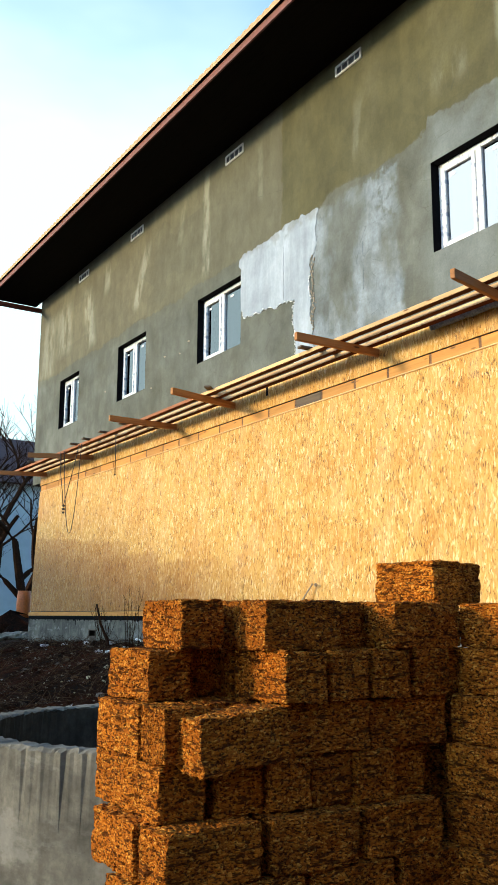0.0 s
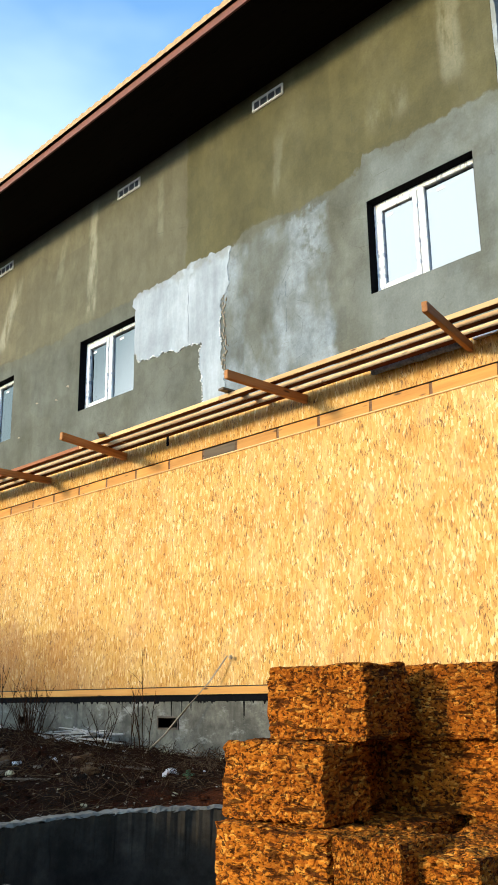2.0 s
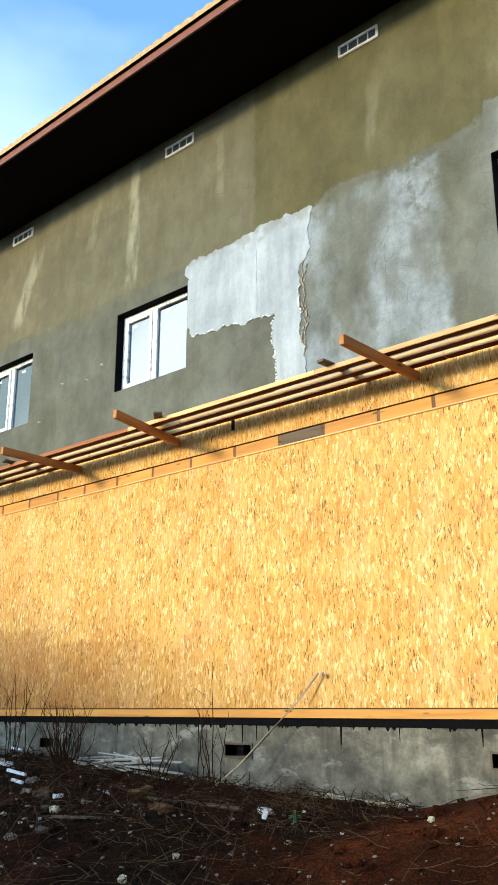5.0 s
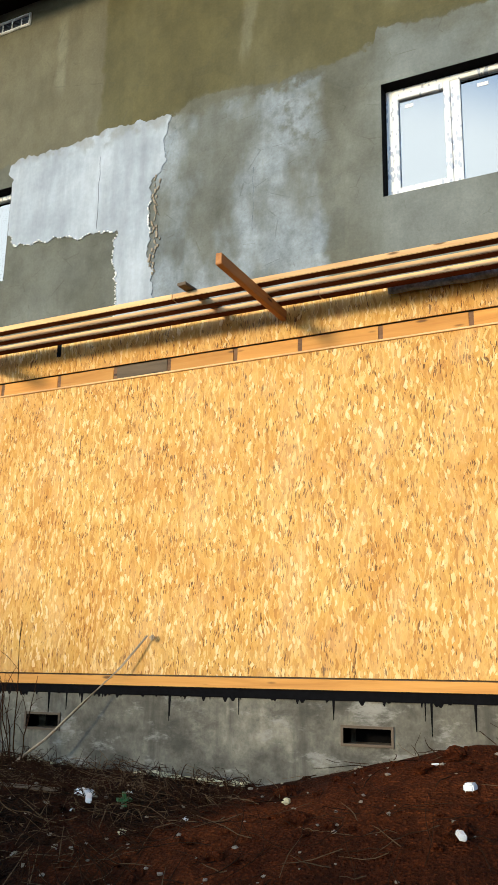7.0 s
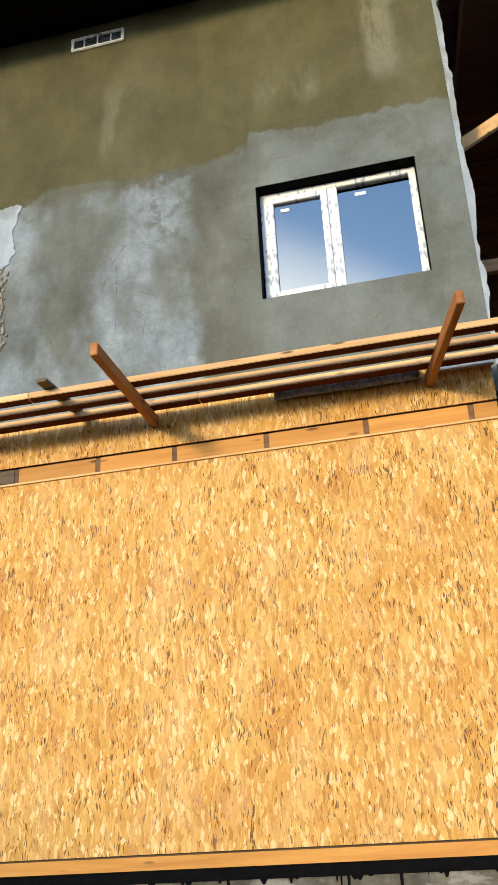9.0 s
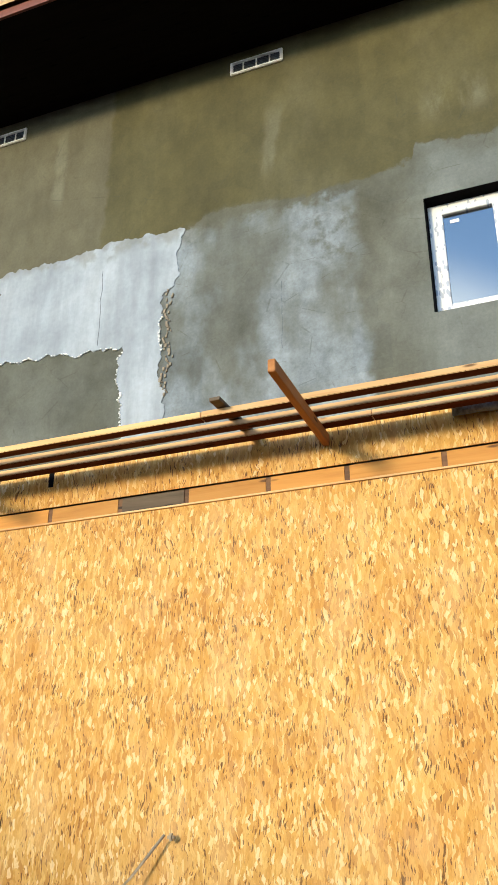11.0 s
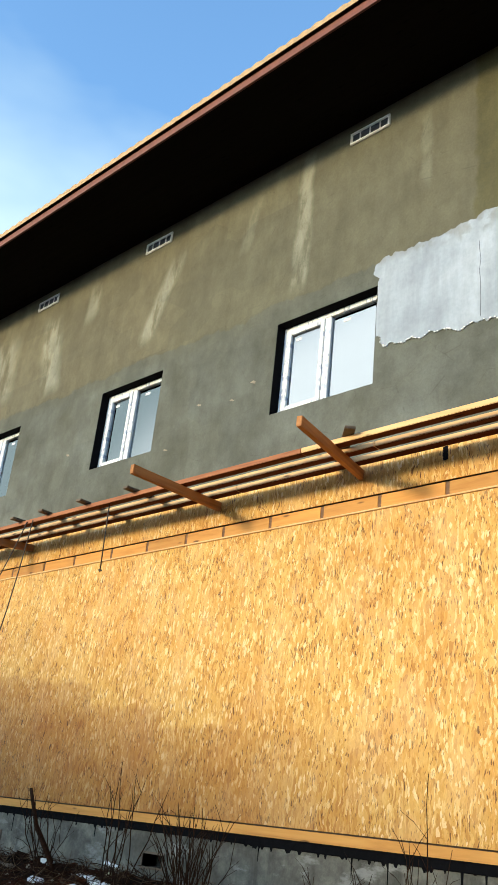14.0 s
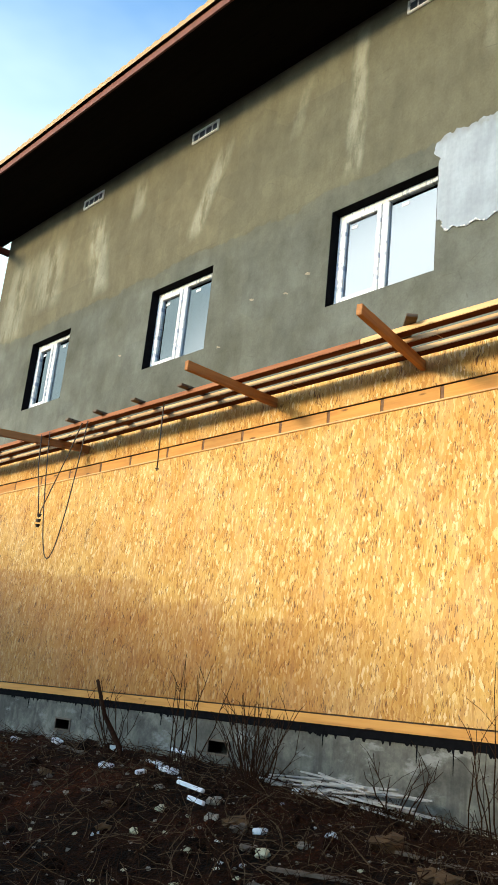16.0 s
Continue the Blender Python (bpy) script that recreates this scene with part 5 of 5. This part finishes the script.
shrub(6.6, 15.35, 8, 0.8, 0.5, 4, "sparse bare shrub among the litter")
shrub(6.75, 11.7, 7, 0.5, 0.5, 6, "small dry bush by the foundation")
shrub(6.7, 10.9, 6, 1.3, 0.25, 8, "thin bare sapling before the boards")
v, f = tube("p", [(6.55, 14.95, 0.95), (6.6, 15.2, 1.2), (6.6, 15.55, 1.5), (6.62, 15.72, 1.72), (6.62, 15.80, 1.85)], [0.035, 0.03, 0.025, 0.022, 0.02], TWIG)
smooth(put("old_branch", mesh_of("old_branch", v, f, TWIG), label="crooked dead branch standing in the litter", category="branch"))

# ---- beyond the house ----
house = put("neighbour_house", None, label="white rendered house with a dark roof beyond the yard", category="house")
put("house_wall", holed_wall("house_wall", 0, 0.3, 0, 11, 0, 7.2, [(0.9, 2.0, 2.9, 4.9), (4, 5.2, 2.9, 4.9), (0.9, 2.0, 5.6, 6.8)], FARWHITE), house, pose(7.5, 42.0, 0.6, 0, 0, -90))
put("house_side", boxes_mesh("house_side", [(7.5, 18.4, 42.4, 50, 0.6, 7.7)], FARWHITE), house)
put("plinth", boxes_mesh("plinth", [(7.4, 18.5, 41.6, 41.69, 0.5, 1.6)], FOUND), house)
put("house_roof", mesh_of("house_roof", [(7.0, 41.2, 7.8), (19, 41.2, 7.8), (19, 51, 7.8), (7.0, 51, 7.8), (7.0, 46, 10.8), (19, 46, 10.8)], [(0, 1, 5, 4), (2, 3, 4, 5), (0, 4, 3), (1, 2, 5), (3, 2, 1, 0)], FARROOF), house)
for yy in (0.9, 4.0):
    w = put("house_window", None, house, pose(7.5, 42.0, 0.6, 0, 0, -90))
    put("pane", boxes_mesh("pane", [(0.15, 0.16, yy, yy + 1.15, 2.9, 4.9)], GLASS), w)
    put("window_frame", boxes_mesh("window_frame", [(-0.06, 0.1, yy - 0.12, yy, 2.8, 5.0), (-0.06, 0.1, yy + 1.15, yy + 1.27, 2.8, 5.0), (-0.06, 0.1, yy, yy + 1.15, 4.9, 5.02), (-0.1, 0.1, yy - 0.15, yy + 1.3, 2.78, 2.9), (0.05, 0.12, yy + 0.54, yy + 0.62, 2.9, 4.9)], WHITE), w)


def bare_tree(x, y, h, seed, label, lean=0.0):
    r = random.Random(seed)
    root = put("bare_tree", None, m=pose(x, y, 0.8), label=label, category="tree")
    trunk, twigs = [], []

    def grow(p, d, ln, rad, depth):
        pts, n = [p.copy()], 5
        for k in range(n):
            d = (d + Vector((r.uniform(-0.16, 0.16), r.uniform(-0.16, 0.16), r.uniform(-0.05, 0.12)))).normalized()
            p = p + d * ln / n
            pts.append(p.copy())
        rr = [rad * (1 - 0.45 * k / n) for k in range(n + 1)]
        (trunk if depth < 2 else twigs).append(tube("b", pts, rr, TWIG, 8 if depth < 2 else 4))
        if depth < 5:
            for k in range(3 if depth < 3 else 4):
                q = pts[r.randint(2, n)]
                a = r.uniform(0, 2 * math.pi)
                side = Vector((math.cos(a), math.sin(a), r.uniform(0.1, 0.9))).normalized()
                grow(q, (d * 0.55 + side * 0.75).normalized(), ln * r.uniform(0.55, 0.78), rad * 0.5, depth + 1)
    grow(Vector((0, 0, 0)), Vector((lean, 0, 1)).normalized(), h * 0.36, h * 0.022, 0)
    put("trunk", joined("trunk", trunk, TWIG), root)
    put("crown", joined("crown", twigs, TWIG), root, label="leafless crown of fine twigs", kind="stuff")
    return root


bare_tree(10.15, 30.0, 9.5, 5, "bare dark tree with a leaning trunk in the yard", -0.22)
bare_tree(9.2, 33.0, 11.0, 21, "bare bushy tree behind the house corner", 0.05)
bare_tree(10.6, 35.0, 11.5, 33, "bare spreading tree behind the house corner", -0.05)
bare_tree(12.2, 37.0, 12.0, 9, "bare tree before the white house", 0.1)
v, f = tube("b", [(8.0, 24, 1.45), (8.0, 24, 1.65), (8.0, 24, 2.05), (8.0, 24, 2.3)], [0.17, 0.19, 0.19, 0.17], ORANGE, 20)
smooth(put("orange_barrel", mesh_of("orange_barrel", v, f, ORANGE), label="orange plastic barrel standing on a heap by the corner", category="barrel"))
v, f = stone(0.95, 71, 0.75)
put("soil_heap", mesh_of("soil_heap", [p + Vector((8.0, 24.2, 0.95)) for p in v], f, SOIL), label="dark heap of earth beside the house corner", category="heap")
for i in range(9):
    x, y = 6.6 + 0.32 * (i % 4) + rl.uniform(-0.1, 0.1), 22.3 + 0.5 * (i // 4) + rl.uniform(-0.2, 0.2)
    v, f = stone(rl.uniform(0.12, 0.25), i + 300)
    o = Vector((x, y, ground_height(x, y) + 0.08))
    put("rubble_stone", mesh_of("rubble_stone", [p + o for p in v], f, RUBBLE), label="pale broken masonry lump on the ground", category="stone", group="rubble heap")

# the red-roofed house seen past the open bay
far = put("far_house", None, label="dark red gabled house in the distance", category="house")
put("house_wall", boxes_mesh("house_wall", [(31, 40, 0, 9.5, 0.5, 5.0)], FARWHITE), far)
put("house_roof", mesh_of("house_roof", [(30.4, -0.6, 4.9), (40.6, -0.6, 4.9), (40.6, 10.1, 4.9), (30.4, 10.1, 4.9), (35.5, -0.6, 8.0), (35.5, 10.1, 8.0)], [(0, 3, 5, 4), (1, 4, 5, 2), (0, 4, 1), (3, 2, 5), (0, 1, 2, 3)], FARROOF), far)

# unseen house added across the yard, so that its roof shades the wall's foot
shade = put("yard_house", None, label="unseen long house with a sloping roof, added to shade the wall", category="house")
put("house_wall", mesh_of("house_wall", [(x, y, z) for x in (-12.0, -18.0) for y, z in ((12.5, 0), (44, 0), (44, 6.8), (28, 7.8), (12.5, 4.4))],
                        [(0, 1, 2, 3, 4), (9, 8, 7, 6, 5), (0, 5, 6, 1), (1, 6, 7, 2), (0, 4, 9, 5)], FARWHITE), shade)
put("house_roof", mesh_of("house_roof", [(x, y, z) for x in (-11.5, -18.5) for y, z in ((12.0, 4.3), (28, 7.85), (44.5, 6.75), (44.5, 6.95), (28, 8.1), (12.0, 4.5))],
                        [(0, 1, 4, 5), (1, 2, 3, 4), (11, 10, 7, 6), (10, 9, 8, 7), (5, 4, 10, 11), (4, 3, 9, 10), (0, 6, 7, 1), (1, 7, 8, 2), (0, 5, 11, 6), (2, 8, 9, 3)], FARROOF), shade)

# unseen timber barn added at the yard's near end to block sky light
barn = put("timber_barn", None, label="unseen dark weathered timber barn, added to block light from the sky", category="barn")
put("barn_wall", boxes_mesh("barn_wall", [(-9, 12, -5.3, -5.0, 0, 8.6)], SHEATH), barn)
put("barn_roof", mesh_of("barn_roof", [(-9.5, -4.5, 8.5), (12.5, -4.5, 8.5), (12.5, -11, 12), (-9.5, -11, 12), (-9.5, -4.5, 8.3), (12.5, -4.5, 8.3), (12.5, -11, 11.8), (-9.5, -11, 11.8)], [tuple(q) for q in BOXF], FARROOF), barn)
